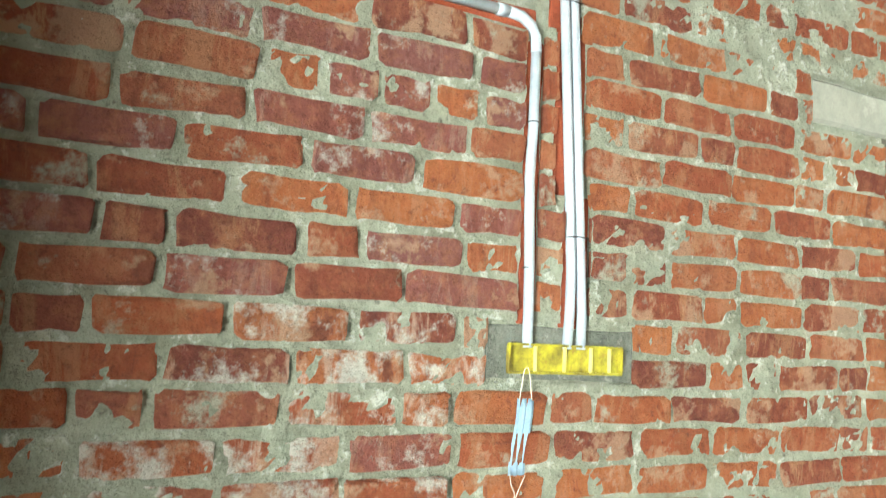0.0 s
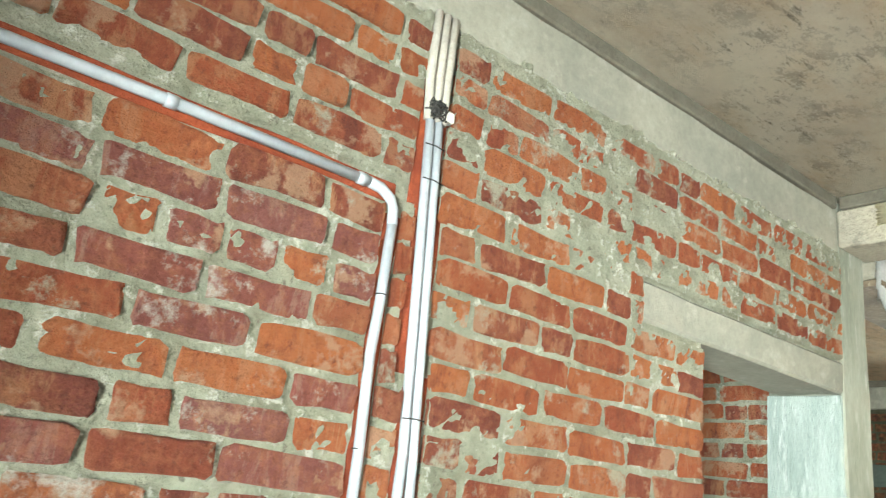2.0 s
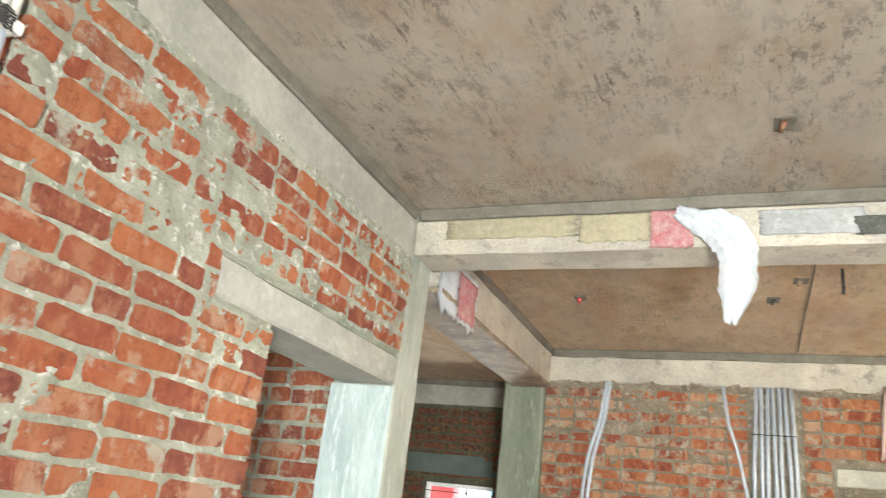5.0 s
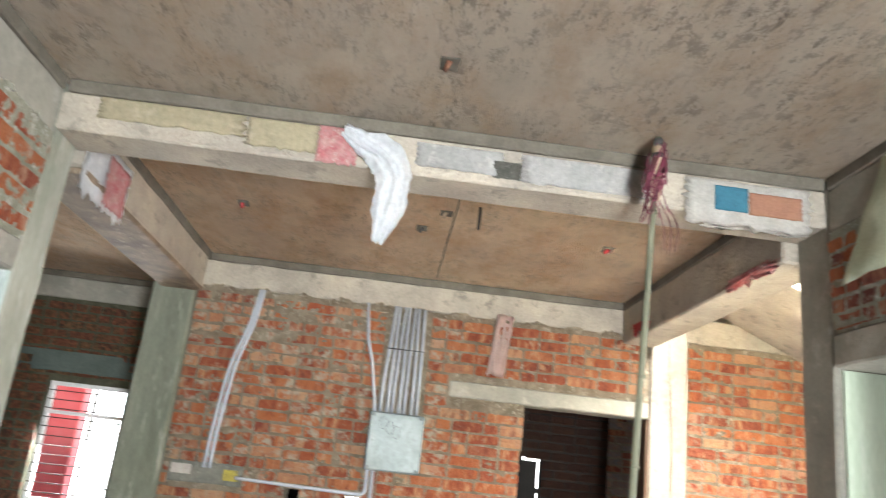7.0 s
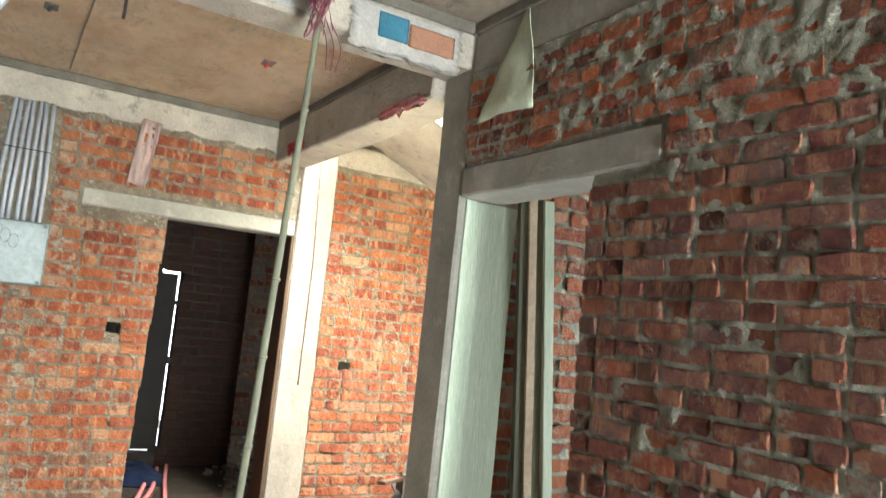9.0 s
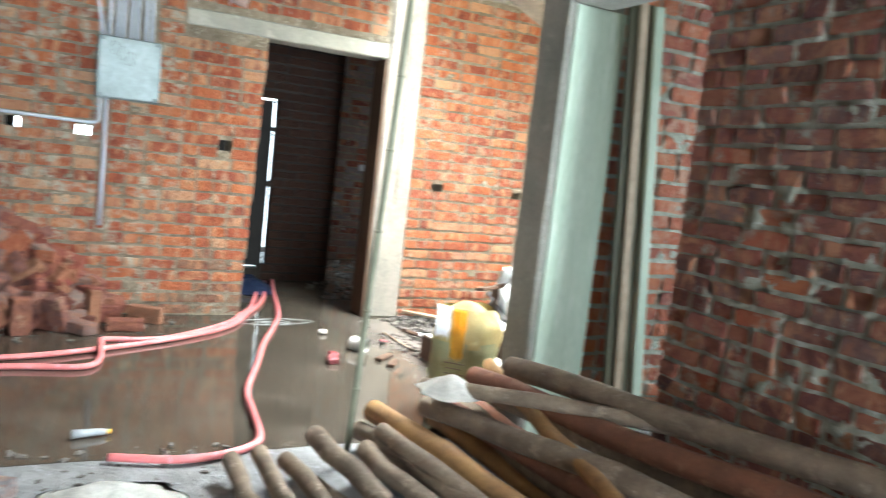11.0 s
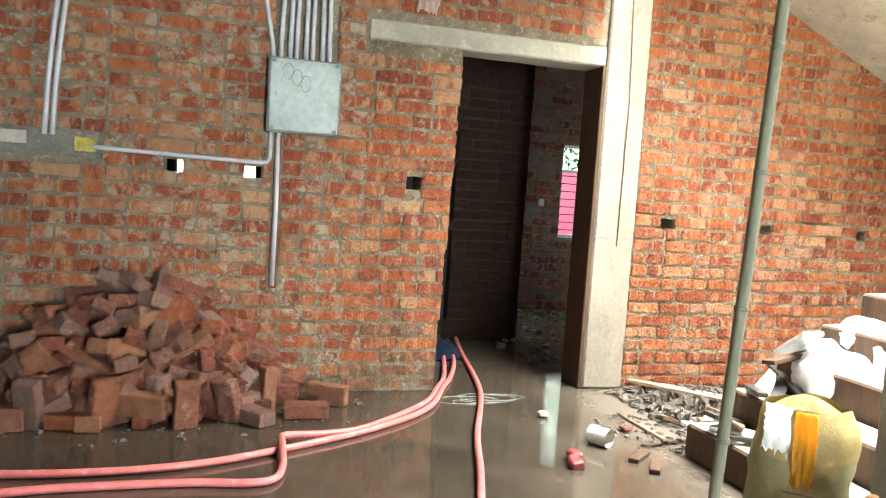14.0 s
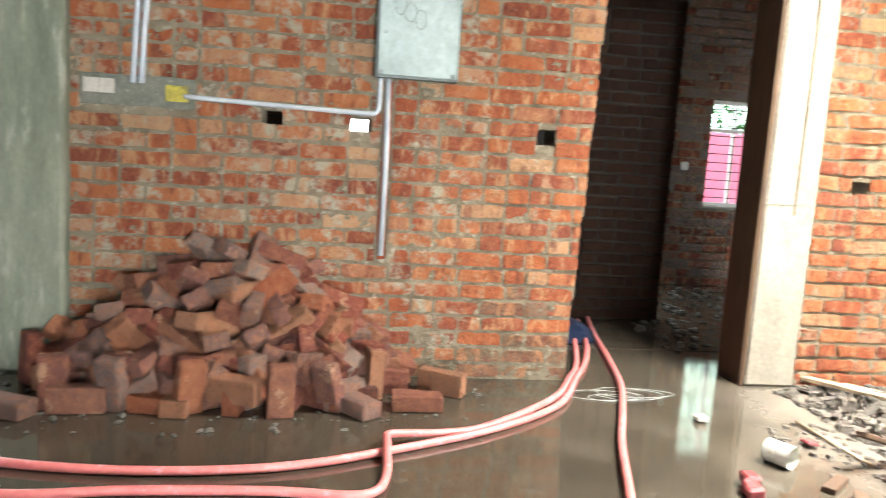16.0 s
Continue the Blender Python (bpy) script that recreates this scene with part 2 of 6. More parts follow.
def ceiling_concrete(name, pale, dull, stain, pits):
    """Board-cast slab: stains, drag marks and dark pits that come in swarms."""
    g = Graph(name)
    colour = g.mix(g.ramp(g.noise(1.6, 6, 0.65), [(0.35, 0.0), (0.65, 1.0)]), pale, dull)
    colour = g.mix(g.ramp(g.noise(2.3, 7, 0.7, (1.0, 1.8, 1.0)), [(0.46, 0.0), (0.68, 0.9)]), colour, stain)
    swarm = g.ramp(g.noise(2.6, 4, 0.6), [(0.38, 0.05), (0.62, pits)])
    marks = g.ramp(g.noise(15, 9, 0.8, (0.7, 2.6, 1.0)), [(0.37, 1.0), (0.45, 0.0)])
    colour = g.mix(g.mix(1.0, marks, swarm, "MULTIPLY"), colour, (0.11, 0.085, 0.06))
    crust = g.ramp(g.noise(22, 8, 0.8, (0.6, 2.0, 1.0)), [(0.53, 0.0), (0.63, 0.4)])
    colour = g.mix(g.mix(1.0, crust, swarm, "MULTIPLY"), colour, (0.74, 0.66, 0.54))
    scab = g.ramp(g.noise(7, 10, 0.85, (1.0, 1.6, 1.0)), [(0.52, 0.0), (0.55, 0.8)])
    colour = g.mix(g.mix(1.0, scab, swarm, "MULTIPLY"), colour, (0.29, 0.24, 0.185))
    n1 = g.bump(g.noise(50, 7, 0.78), 1.0, 0.03)
    n1 = g.bump(scab, pits, 0.06, n1)
    return g.finish(colour, 0.92, g.bump(g.noise(15, 9, 0.8, (0.7, 2.6, 1.0)), 1.0, 0.04 + 0.05 * pits, n1), spec=0.2)


M_CEILING = ceiling_concrete("concrete_ceiling", (0.68, 0.59, 0.46), (0.54, 0.465, 0.365), (0.52, 0.39, 0.26), 0.95)
M_CEILING_BAY = ceiling_concrete("concrete_ceiling_bay", (0.80, 0.62, 0.42), (0.62, 0.47, 0.33), (0.58, 0.37, 0.21), 0.5)
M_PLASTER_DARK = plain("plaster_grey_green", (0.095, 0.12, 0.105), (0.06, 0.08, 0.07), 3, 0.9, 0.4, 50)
# passage mortar, near black because the missing light is in the colour
M_MORTAR_UNLIT = plain("mortar_unlit", (0.036, 0.028, 0.022), (0.022, 0.017, 0.014), 6, 0.95, 0.6, 60)
M_PVC = plain("pvc_grey", (0.41, 0.44, 0.475), (0.32, 0.35, 0.385), 5, 0.45, 0.05, 40, spec=0.5)
M_PVC_DUSTY = plain("pvc_dusty", (0.46, 0.43, 0.38), (0.36, 0.33, 0.29), 8, 0.6, 0.1, 60)
M_CUT = plain("brick_cut_fresh", (0.42, 0.09, 0.035), (0.26, 0.05, 0.025), 14, 0.95, 0.9, 120, depth=0.015)
M_YELLOW = plain("plastic_yellow", (0.46, 0.40, 0.03), (0.15, 0.115, 0.02), 22, 0.4, 0.1, 60, (0.26, 0.17, 0.03), spec=0.5)
M_YELLOW_LINE = plain("plastic_yellow_light", (0.78, 0.66, 0.22), (0.70, 0.58, 0.16), 14, 0.4, 0.1, 60)
M_STEEL = plain("galvanised_steel", (0.25, 0.295, 0.29), (0.17, 0.205, 0.20), 4, 0.5, 0.08, 30, metal=0.2, spec=0.5)
M_STEEL_EDGE = plain("galvanised_steel_edge", (0.15, 0.17, 0.165), (0.10, 0.115, 0.11), 9, 0.6, 0.1, 30, metal=0.2)
M_MASK = plain("mask_fabric", (0.55, 0.72, 0.86), (0.48, 0.65, 0.80), 20, 0.9, 0.1, 200)
M_STRING = plain("string_pale", (0.75, 0.66, 0.55), (0.65, 0.56, 0.45), 20, 0.9, 0.1, 200)
M_BAMBOO = plain("bamboo_grey_green", (0.16, 0.16, 0.105), (0.10, 0.105, 0.07), 9, 0.65, 0.2, 60, stretch=(4, 4, 0.6))
M_TIMBER = plain("timber_weathered", (0.27, 0.205, 0.14), (0.14, 0.105, 0.072), 6, 0.8, 0.9, 60, (0.37, 0.30, 0.23), stretch=(1, 1, 1))
M_TIMBER_RED = plain("timber_reddish", (0.24, 0.10, 0.055), (0.14, 0.06, 0.035), 6, 0.7, 0.5, 60, (0.32, 0.18, 0.10))
M_TIMBER_ORANGE = plain("timber_ochre", (0.36, 0.20, 0.07), (0.22, 0.12, 0.05), 6, 0.75, 0.5, 60)
M_PLANK = plain("plank_pale", (0.50, 0.40, 0.28), (0.36, 0.28, 0.19), 7, 0.8, 0.4, 60)
M_TABLE = plain("wood_varnished", (0.20, 0.085, 0.04), (0.12, 0.05, 0.027), 8, 0.7, 0.2, 60)
M_HOSE = plain("hose_pink", (0.72, 0.22, 0.21), (0.60, 0.15, 0.15), 9, 0.38, 0.1, 60, (0.76, 0.38, 0.42), spec=0.5)
M_PAPER = plain("paper_torn", (0.70, 0.68, 0.62), (0.58, 0.56, 0.50), 14, 0.9, 0.3, 80)
M_PAPER_PINK = plain("paper_pink_print", (0.70, 0.45, 0.42), (0.60, 0.18, 0.20), 18, 0.9, 0.3, 80, (0.72, 0.62, 0.55))
M_PAPER_FAINT = plain("paper_faint_pink", (0.76, 0.60, 0.53), (0.68, 0.50, 0.44), 10, 0.9, 0.3, 80)
M_RED = plain("red_paint", (0.62, 0.06, 0.06), (0.45, 0.04, 0.05), 20, 0.7, 0.3, 80)
M_WRAPPER = plain("wrapper_dark_red", (0.24, 0.035, 0.04), (0.11, 0.02, 0.022), 30, 0.45, 0.3, 80, (0.50, 0.30, 0.28))
M_BLUE = plain("blue_print", (0.09, 0.30, 0.40), (0.07, 0.24, 0.33), 10, 0.85, 0.2, 80)
M_ORANGE = plain("orange_print", (0.58, 0.30, 0.19), (0.50, 0.26, 0.17), 10, 0.85, 0.2, 80)
M_SHEET = plain("plastic_sheet_grey", (0.52, 0.60, 0.70), (0.42, 0.46, 0.52), 5, 0.5, 0.3, 40, (0.34, 0.35, 0.37))
M_SHEET_WHITE = plain("plastic_sheet_white", (0.82, 0.84, 0.84), (0.70, 0.74, 0.76), 6, 0.5, 0.2, 40)
M_CLOTH = plain("cloth_pale_green", (0.50, 0.55, 0.40), (0.42, 0.46, 0.33), 8, 0.95, 0.2, 120)
M_SACK = plain("sack_woven_yellow", (0.44, 0.33, 0.12), (0.36, 0.30, 0.14), 4, 0.75, 0.4, 140, (0.60, 0.50, 0.26), depth=0.02)
M_SACK_PALE = plain("sack_woven_pale", (0.34, 0.31, 0.15), (0.24, 0.25, 0.135), 5, 0.75, 0.4, 140, (0.42, 0.38, 0.21), depth=0.02)
M_SACK_ORANGE = plain("sack_print_orange", (0.75, 0.40, 0.03), (0.66, 0.33, 0.03), 8, 0.7, 0.2, 140)
M_WIRE = plain("wire_maroon", (0.22, 0.05, 0.08), (0.14, 0.03, 0.05), 30, 0.5, 0.1, 60)
M_JAMB = plain("timber_dark_brown", (0.10, 0.055, 0.03), (0.06, 0.035, 0.022), 8, 0.7, 0.4, 60, stretch=(4, 4, 0.5))
M_BOTTLE = plain("plastic_clear_dirty", (0.42, 0.44, 0.44), (0.30, 0.31, 0.31), 20, 0.25, 0.2, 60, spec=0.5)
M_BLACK = plain("iron_dark", (0.05, 0.045, 0.04), (0.03, 0.03, 0.03), 12, 0.6, 0.3, 60)
# passage door leaf, its lack of light put into the black
M_DOOR_DARK = plain("door_black_unlit", (0.016, 0.014, 0.012), (0.010, 0.009, 0.008), 8, 0.8, 0.3, 60)
M_TARP_BLUE = plain("tarp_blue", (0.03, 0.05, 0.11), (0.02, 0.03, 0.07), 7, 0.4, 0.3, 50)
M_TIN = plain("tin_white", (0.68, 0.68, 0.62), (0.55, 0.55, 0.50), 20, 0.4, 0.1, 60, (0.40, 0.33, 0.22))
M_RUBBLE = plain("rubble_grey", (0.17, 0.15, 0.13), (0.08, 0.07, 0.06), 14, 0.9, 0.8, 60)
M_WHITE_PAINT = plain("paint_white", (0.80, 0.80, 0.78), (0.74, 0.74, 0.72), 2, 0.8, 0.1, 30)


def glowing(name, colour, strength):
    """A backdrop outside the windows, its daylight put in as glow."""
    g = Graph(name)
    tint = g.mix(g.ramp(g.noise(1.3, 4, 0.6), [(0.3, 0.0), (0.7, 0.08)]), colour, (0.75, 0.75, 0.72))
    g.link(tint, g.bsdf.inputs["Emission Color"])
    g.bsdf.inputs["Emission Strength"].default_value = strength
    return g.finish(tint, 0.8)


# emission stands in for sunlight on the walls outdoors
M_GLARE = glowing("backdrop_white_glow", (0.88, 0.94, 0.95), 4.0)
M_GLARE_GREEN = glowing("backdrop_green_glow", (0.55, 0.85, 0.68), 1.5)
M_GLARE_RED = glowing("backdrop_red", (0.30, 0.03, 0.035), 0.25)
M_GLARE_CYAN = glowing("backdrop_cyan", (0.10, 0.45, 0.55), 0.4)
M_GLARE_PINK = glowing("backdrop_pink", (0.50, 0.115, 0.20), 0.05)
M_LEAF = plain("leaf_green", (0.10, 0.26, 0.08), (0.05, 0.15, 0.05), 6, 0.7, 0.4, 40)
M_EARTH = plain("earth_outside", (0.22, 0.19, 0.14), (0.15, 0.13, 0.10), 2, 0.95, 0.6, 20)


def wet_floor():
    """Muddy cement floor under a film of water, drying out in patches."""
    g = Graph("floor_wet_cement")
    film = g.ramp(g.noise(0.9, 4, 0.55), [(0.40, 1.0), (0.62, 0.0)])
    sep = g.add("ShaderNodeSeparateXYZ")
    g.link(g.where, sep.inputs[0])
    drier = g.add("ShaderNodeMapRange")
    for key, value in (("From Min", -1.6), ("From Max", -2.35), ("To Min", 0.0), ("To Max", 1.0)):
        drier.inputs[key].default_value = value
    g.link(sep.outputs["Y"], drier.inputs["Value"])
    rag = g.add("ShaderNodeMath")
    rag.operation = "MULTIPLY_ADD"
    g.link(g.noise(3.0, 6, 0.7), rag.inputs[0])
    rag.inputs[1].default_value = 0.9
    rag.inputs[2].default_value = -0.45
    dry = g.add("ShaderNodeMath")
    dry.operation, dry.use_clamp = "ADD", True
    g.link(drier.outputs[0], dry.inputs[0])
    g.link(rag.outputs[0], dry.inputs[1])
    indoors = g.add("ShaderNodeMapRange")
    for key, value in (("From Min", 6.0), ("From Max", 6.3), ("To Min", 1.0), ("To Max", 0.0)):
        indoors.inputs[key].default_value = value
    g.link(sep.outputs["X"], indoors.inputs["Value"])
    open_dry = g.add("ShaderNodeMath")
    open_dry.operation = "MULTIPLY"
    g.link(dry.outputs[0], open_dry.inputs[0])
    g.link(indoors.outputs[0], open_dry.inputs[1])
    dry = open_dry
    mud = g.mix(g.ramp(g.noise(1.5, 6, 0.65), [(0.35, 0.0), (0.65, 1.0)]), (0.036, 0.030, 0.022), (0.060, 0.049, 0.036))
    colour = g.mix(dry.outputs[0], mud, g.mix(g.noise(9, 6, 0.7), (0.21, 0.18, 0.15), (0.13, 0.11, 0.09)))
    rough = g.mix(dry.outputs[0], g.mix(film, (0.055, 0.055, 0.055), (0.015, 0.015, 0.015)), (0.62, 0.62, 0.62))
    ripple = g.bump(g.noise(5, 3, 0.5), 0.03, 0.01)
    grit = g.bump(g.noise(60, 5, 0.7), 0.04, 0.003, ripple)
    return g.finish(colour, rough, grit, spec=0.5)


M_FLOOR_WET = wet_floor()
M_FLOOR_DRY = plain("floor_dusty_cement", (0.33, 0.33, 0.32), (0.18, 0.175, 0.17), 5, 0.7, 1.0, 40, (0.36, 0.37, 0.38), depth=0.03)
M_FLOOR_HALL = plain("floor_hall_damp", (0.32, 0.33, 0.33), (0.17, 0.175, 0.17), 4, 0.22, 0.8, 30, (0.44, 0.46, 0.47), spec=0.5, depth=0.02)

# ---- mesh helpers ----


def mesh_object(name, bm, material, parent=None, label=""):
    """Links a bmesh as one mesh object."""
    data = bpy.data.meshes.new(name)
    bm.to_mesh(data)
    bm.free()
    for m in material if isinstance(material, (list, tuple)) else [material]:
        data.materials.append(m)
    ob = new(name, data)
    if parent:
        ob.parent = parent
    if label:
        ob["label"] = label
    return ob


def part(name, bm, material, parent, label=""):
    return mesh_object(name, bm, material, parent, label)


def smooth(ob):
    for p in ob.data.polygons:
        p.use_smooth = True
    return ob


def box(bm, x0, x1, y0, y1, z0, z1):
    v = [bm.verts.new(c) for c in ((x0, y0, z0), (x1, y0, z0), (x1, y1, z0), (x0, y1, z0), (x0, y0, z1), (x1, y0, z1), (x1, y1, z1), (x0, y1, z1))]
    for q in ((0, 3, 2, 1), (4, 5, 6, 7), (0, 1, 5, 4), (1, 2, 6, 5), (2, 3, 7, 6), (3, 0, 4, 7)):
        bm.faces.new([v[i] for i in q])
    return v


def rough_box(x0, x1, y0, y1, z0, z1, step=0.12, amount=0.006, bevel=0.012, seed=0):
    """A cast block: bevelled edges and a slightly uneven surface."""
    bm = bmesh.new()
    box(bm, x0, x1, y0, y1, z0, z1)
    bmesh.ops.bevel(bm, geom=bm.edges[:], offset=bevel, segments=1, affect="EDGES")
    for axis in range(3):
        lo, hi = ((x0, x1), (y0, y1), (z0, z1))[axis]
        n = min(60, int((hi - lo) / step))
        for k in range(1, n):
            co, no = [0, 0, 0], [0, 0, 0]
            co[axis], no[axis] = lo + (hi - lo) * k / n, 1
            bmesh.ops.bisect_plane(bm, geom=bm.verts[:] + bm.edges[:] + bm.faces[:], plane_co=co, plane_no=no)
    for v in bm.verts:
        v.co += noise.noise_vector(v.co * 6 + Vector((seed * 7.3, 0, 0))) * amount
    return bm


def tube(name, points, radius, material, parent=None, label="", sides=10, taper=None):
    """A pipe through the points, as a mesh."""
    bm = bmesh.new()
    pts = [Vector(p) for p in points]
    rings = []
    for i, p in enumerate(pts):
        d = (pts[min(i + 1, len(pts) - 1)] - pts[max(i - 1, 0)]).normalized()
        a = d.cross(Vector((0, 0, 1)) if abs(d.z) < 0.9 else Vector((1, 0, 0))).normalized()
        b = d.cross(a)
        r = radius if taper is None else radius + (taper - radius) * i / (len(pts) - 1)
        rings.append([bm.verts.new(p + (a * math.cos(k * math.tau / sides) + b * math.sin(k * math.tau / sides)) * r) for k in range(sides)])
    for r0, r1 in zip(rings, rings[1:]):
        for k in range(sides):
            bm.faces.new((r0[k], r0[(k + 1) % sides], r1[(k + 1) % sides], r1[k]))
    bm.faces.new(rings[0][::-1])
    bm.faces.new(rings[-1])
    bmesh.ops.recalc_face_normals(bm, faces=bm.faces[:])
    return smooth(mesh_object(name, bm, material, parent, label))


def curve_points(points, per=8):
    """Points along a smooth line through the given ones."""
    p = [Vector(q) for q in points]
    p = [p[0] * 2 - p[1], *p, p[-1] * 2 - p[-2]]
    out = []
    for i in range(1, len(p) - 2):
        for k in range(per):
            t = k / per
            out.append(0.5 * (2 * p[i] + (p[i + 1] - p[i - 1]) * t + (2 * p[i - 1] - 5 * p[i] + 4 * p[i + 1] - p[i + 2]) * t * t + (3 * p[i] - p[i - 1] - 3 * p[i + 1] + p[i + 2]) * t ** 3))
    return out + [p[-2]]


def empty(name, place, label, category, group="", kind=""):
    ob = new(name)
    ob.matrix_basis = Matrix.Translation(place)
    return tagged(ob, label, category, group, kind)


def under(ob, child):
    """Puts a mesh made in world coordinates under an empty."""
    child.parent = ob
    child.matrix_parent_inverse = ob.matrix_basis.inverted()
    return child


def sheet(name, width, height, material, crease=0.02, seed=0, nx=14, ny=14, edge=0.15, thickness=0.003):
    """A creased, ragged sheet in the local xz plane, hanging from its top edge."""
    bm = bmesh.new()
    rng = random.Random(seed)
    grid = []
    for j in range(ny + 1):
        row = []
        for i in range(nx + 1):
            u, v = i / nx - 0.5, -j / ny
            rag = 1 + edge * noise.noise(Vector((j * 0.9, seed, i * 0.2)))
            p = Vector((u * width * rag, 0, v * height * (1 + edge * noise.noise(Vector((i * 0.8, seed + 9, 0))))))
            p.y = noise.noise(Vector((u * 5, v * 3, seed * 3.1))) * crease + noise.noise(Vector((u * 14, v * 9, seed))) * crease * 0.4
            row.append(bm.verts.new(p))
        grid.append(row)
    for j in range(ny):
        for i in range(nx):
            bm.faces.new((grid[j][i], grid[j][i + 1], grid[j + 1][i + 1], grid[j + 1][i]))
    bmesh.ops.solidify(bm, geom=bm.faces[:], thickness=thickness)
    return smooth(mesh_object(name, bm, material))


# ---- walls ----
COURSE, BRICK_H = 0.084, 0.066


def brick_template(length, seed):
    """The outer face of a laid brick, towards -y: a flat field, worn and chipped arrises, and its sides."""
    rng = random.Random(seed)
    a, h = length / 2, BRICK_H / 2
    n = 14
    outline, field = [], []
    for k in range(n):
        t = (k + 0.5) * math.tau / n
        c, q = math.cos(t), math.sin(t)
        x = a * math.copysign(min(1.0, abs(c) ** 0.28 * 1.03), c) + rng.uniform(-0.006, 0.003) * math.copysign(1, c)
        z = h * math.copysign(min(1.0, abs(q) ** 0.28 * 1.03), q) + rng.uniform(-0.006, 0.003) * math.copysign(1, q)
        chip = rng.uniform(0.001, 0.004) if rng.random() < 0.75 else rng.uniform(0.006, 0.014)
        outline.append((x, z))
        field.append((x - math.copysign(min(chip, a * 0.5), x), z - math.copysign(min(chip * 0.8, h * 0.5), z)))
    lean, bow = rng.uniform(-0.003, 0.003), rng.uniform(-0.003, 0.003)
    front = [(x, -0.0160 + lean * z / h + bow * x / a, z) for x, z in field]
    back = [(x * 1.01, 0.016, z * 1.03) for x, z in outline]
    rim = [(x, -0.0105 + rng.uniform(-0.002, 0.003), z) for x, z in outline]
    faces = [tuple(range(n))]
    for base in (0, n):
        faces += [(k + base, k + base + n, (k + 1) % n + base + n, (k + 1) % n + base) for k in range(n)]
    return front + rim + back, faces


TEMPLATES = {"stretcher": [brick_template(0.228, s) for s in range(14)], "header": [brick_template(0.110, 50 + s) for s in range(8)]}
SHARED = {}


def brick_mesh(kind, n, material):
    key = (kind, n, material.name)
    if key not in SHARED:
        verts, faces = TEMPLATES[kind][n]
        data = bpy.data.meshes.new("brick")
        data.from_pydata(verts, [], faces)
        data.materials.append(material)
        SHARED[key] = data
    return SHARED[key]


def cut_spans(u0, u1, z, holes):
    """The free stretches of a course between the holes."""
    spans = [(u0, u1)]
    for a, b, c, d in holes:
        if c - 0.025 < z < d + 0.025:
            spans = [s for lo, hi in spans for s in ((lo, min(hi, a)), (max(lo, b), hi)) if s[1] - s[0] > 0.035]
    return spans


WALL_JOBS = []


def mortar_bed(wall, u0, u1, z0, z1, holes, cover, step, seed, material):
    """The squeezed, uneven mortar between and partly over the bricks."""
    nu, nz = max(1, int((u1 - u0) / step)), max(1, int((z1 - z0) / step))
    us, zs = [u0 + (u1 - u0) * i / nu for i in range(nu + 1)], [z0 + (z1 - z0) * j / nz for j in range(nz + 1)]
    verts = []
    for z in zs:
        for u in us:
            p = Vector((u * 16, z * 16, seed))
            n = noise.noise(p) + 0.6 * noise.noise(p * 2.7) + 0.45 * noise.noise(p * 6.1)
            big = noise.noise(Vector((u * 2.2, z * 2.2, seed + 4)))
            verts.append((u, -0.0015 - max(0.0, 0.0076 + 0.0088 * n + 0.0055 * big + cover(u, z)), z))
    faces = []
    for j in range(nz):
        for i in range(nu):
            u, z = (us[i] + us[i + 1]) / 2, (zs[j] + zs[j + 1]) / 2
            if not any(a - 0.004 < u < b + 0.004 and c - 0.004 < z < d + 0.004 for a, b, c, d in holes):
                k = j * (nu + 1) + i
                faces.append((k, k + 1, k + nu + 2, k + nu + 1))
    data = bpy.data.meshes.new("mortar")
    data.from_pydata(verts, [], faces)
    data.polygons.foreach_set("use_smooth", [True] * len(faces))
    data.materials.append(material)
    ob = new("mortar", data)
    ob.parent = wall
    tagged(ob, kind="stuff")


def slab(ob_name, origin, rz, u0, u1, z0, z1, depth, openings, material, label="", kind="structure"):
    """The body of a wall with real openings through it, in mortar; its face lies in the local plane y = 0."""
    us = sorted({u0, u1, *(min(max(v, u0), u1) for o in openings for v in o[:2])})
    zs = sorted({z0, z1, *(min(max(v, z0), z1) for o in openings for v in o[2:])})
    solid = lambda i, j: 0 <= i < len(us) - 1 and 0 <= j < len(zs) - 1 and not any(o[0] < (us[i] + us[i + 1]) / 2 < o[1] and o[2] < (zs[j] + zs[j + 1]) / 2 < o[3] for o in openings)
    bm = bmesh.new()
    for i in range(len(us) - 1):
        for j in range(len(zs) - 1):
            if not solid(i, j):
                continue
            a, b, c, d = us[i], us[i + 1], zs[j], zs[j + 1]
            quads = [((a, 0, c), (b, 0, c), (b, 0, d), (a, 0, d)), ((b, depth, c), (a, depth, c), (a, depth, d), (b, depth, d))]
            if not solid(i - 1, j):
                quads.append(((a, depth, c), (a, 0, c), (a, 0, d), (a, depth, d)))
            if not solid(i + 1, j):
                quads.append(((b, 0, c), (b, depth, c), (b, depth, d), (b, 0, d)))
            if not solid(i, j - 1):
                quads.append(((a, depth, c), (b, depth, c), (b, 0, c), (a, 0, c)))
            if not solid(i, j + 1):
                quads.append(((a, 0, d), (b, 0, d), (b, depth, d), (a, depth, d)))
            for q in quads:
                bm.faces.new([bm.verts.new(p) for p in q])
    bmesh.ops.remove_doubles(bm, verts=bm.verts[:], dist=0.0005)
    ob = mesh_object(ob_name, bm, material)
    ob.matrix_basis = pose(*origin, 0, 0, rz)
    return tagged(ob, label or "red brick wall with rough grey mortar joints", "wall", kind=kind)


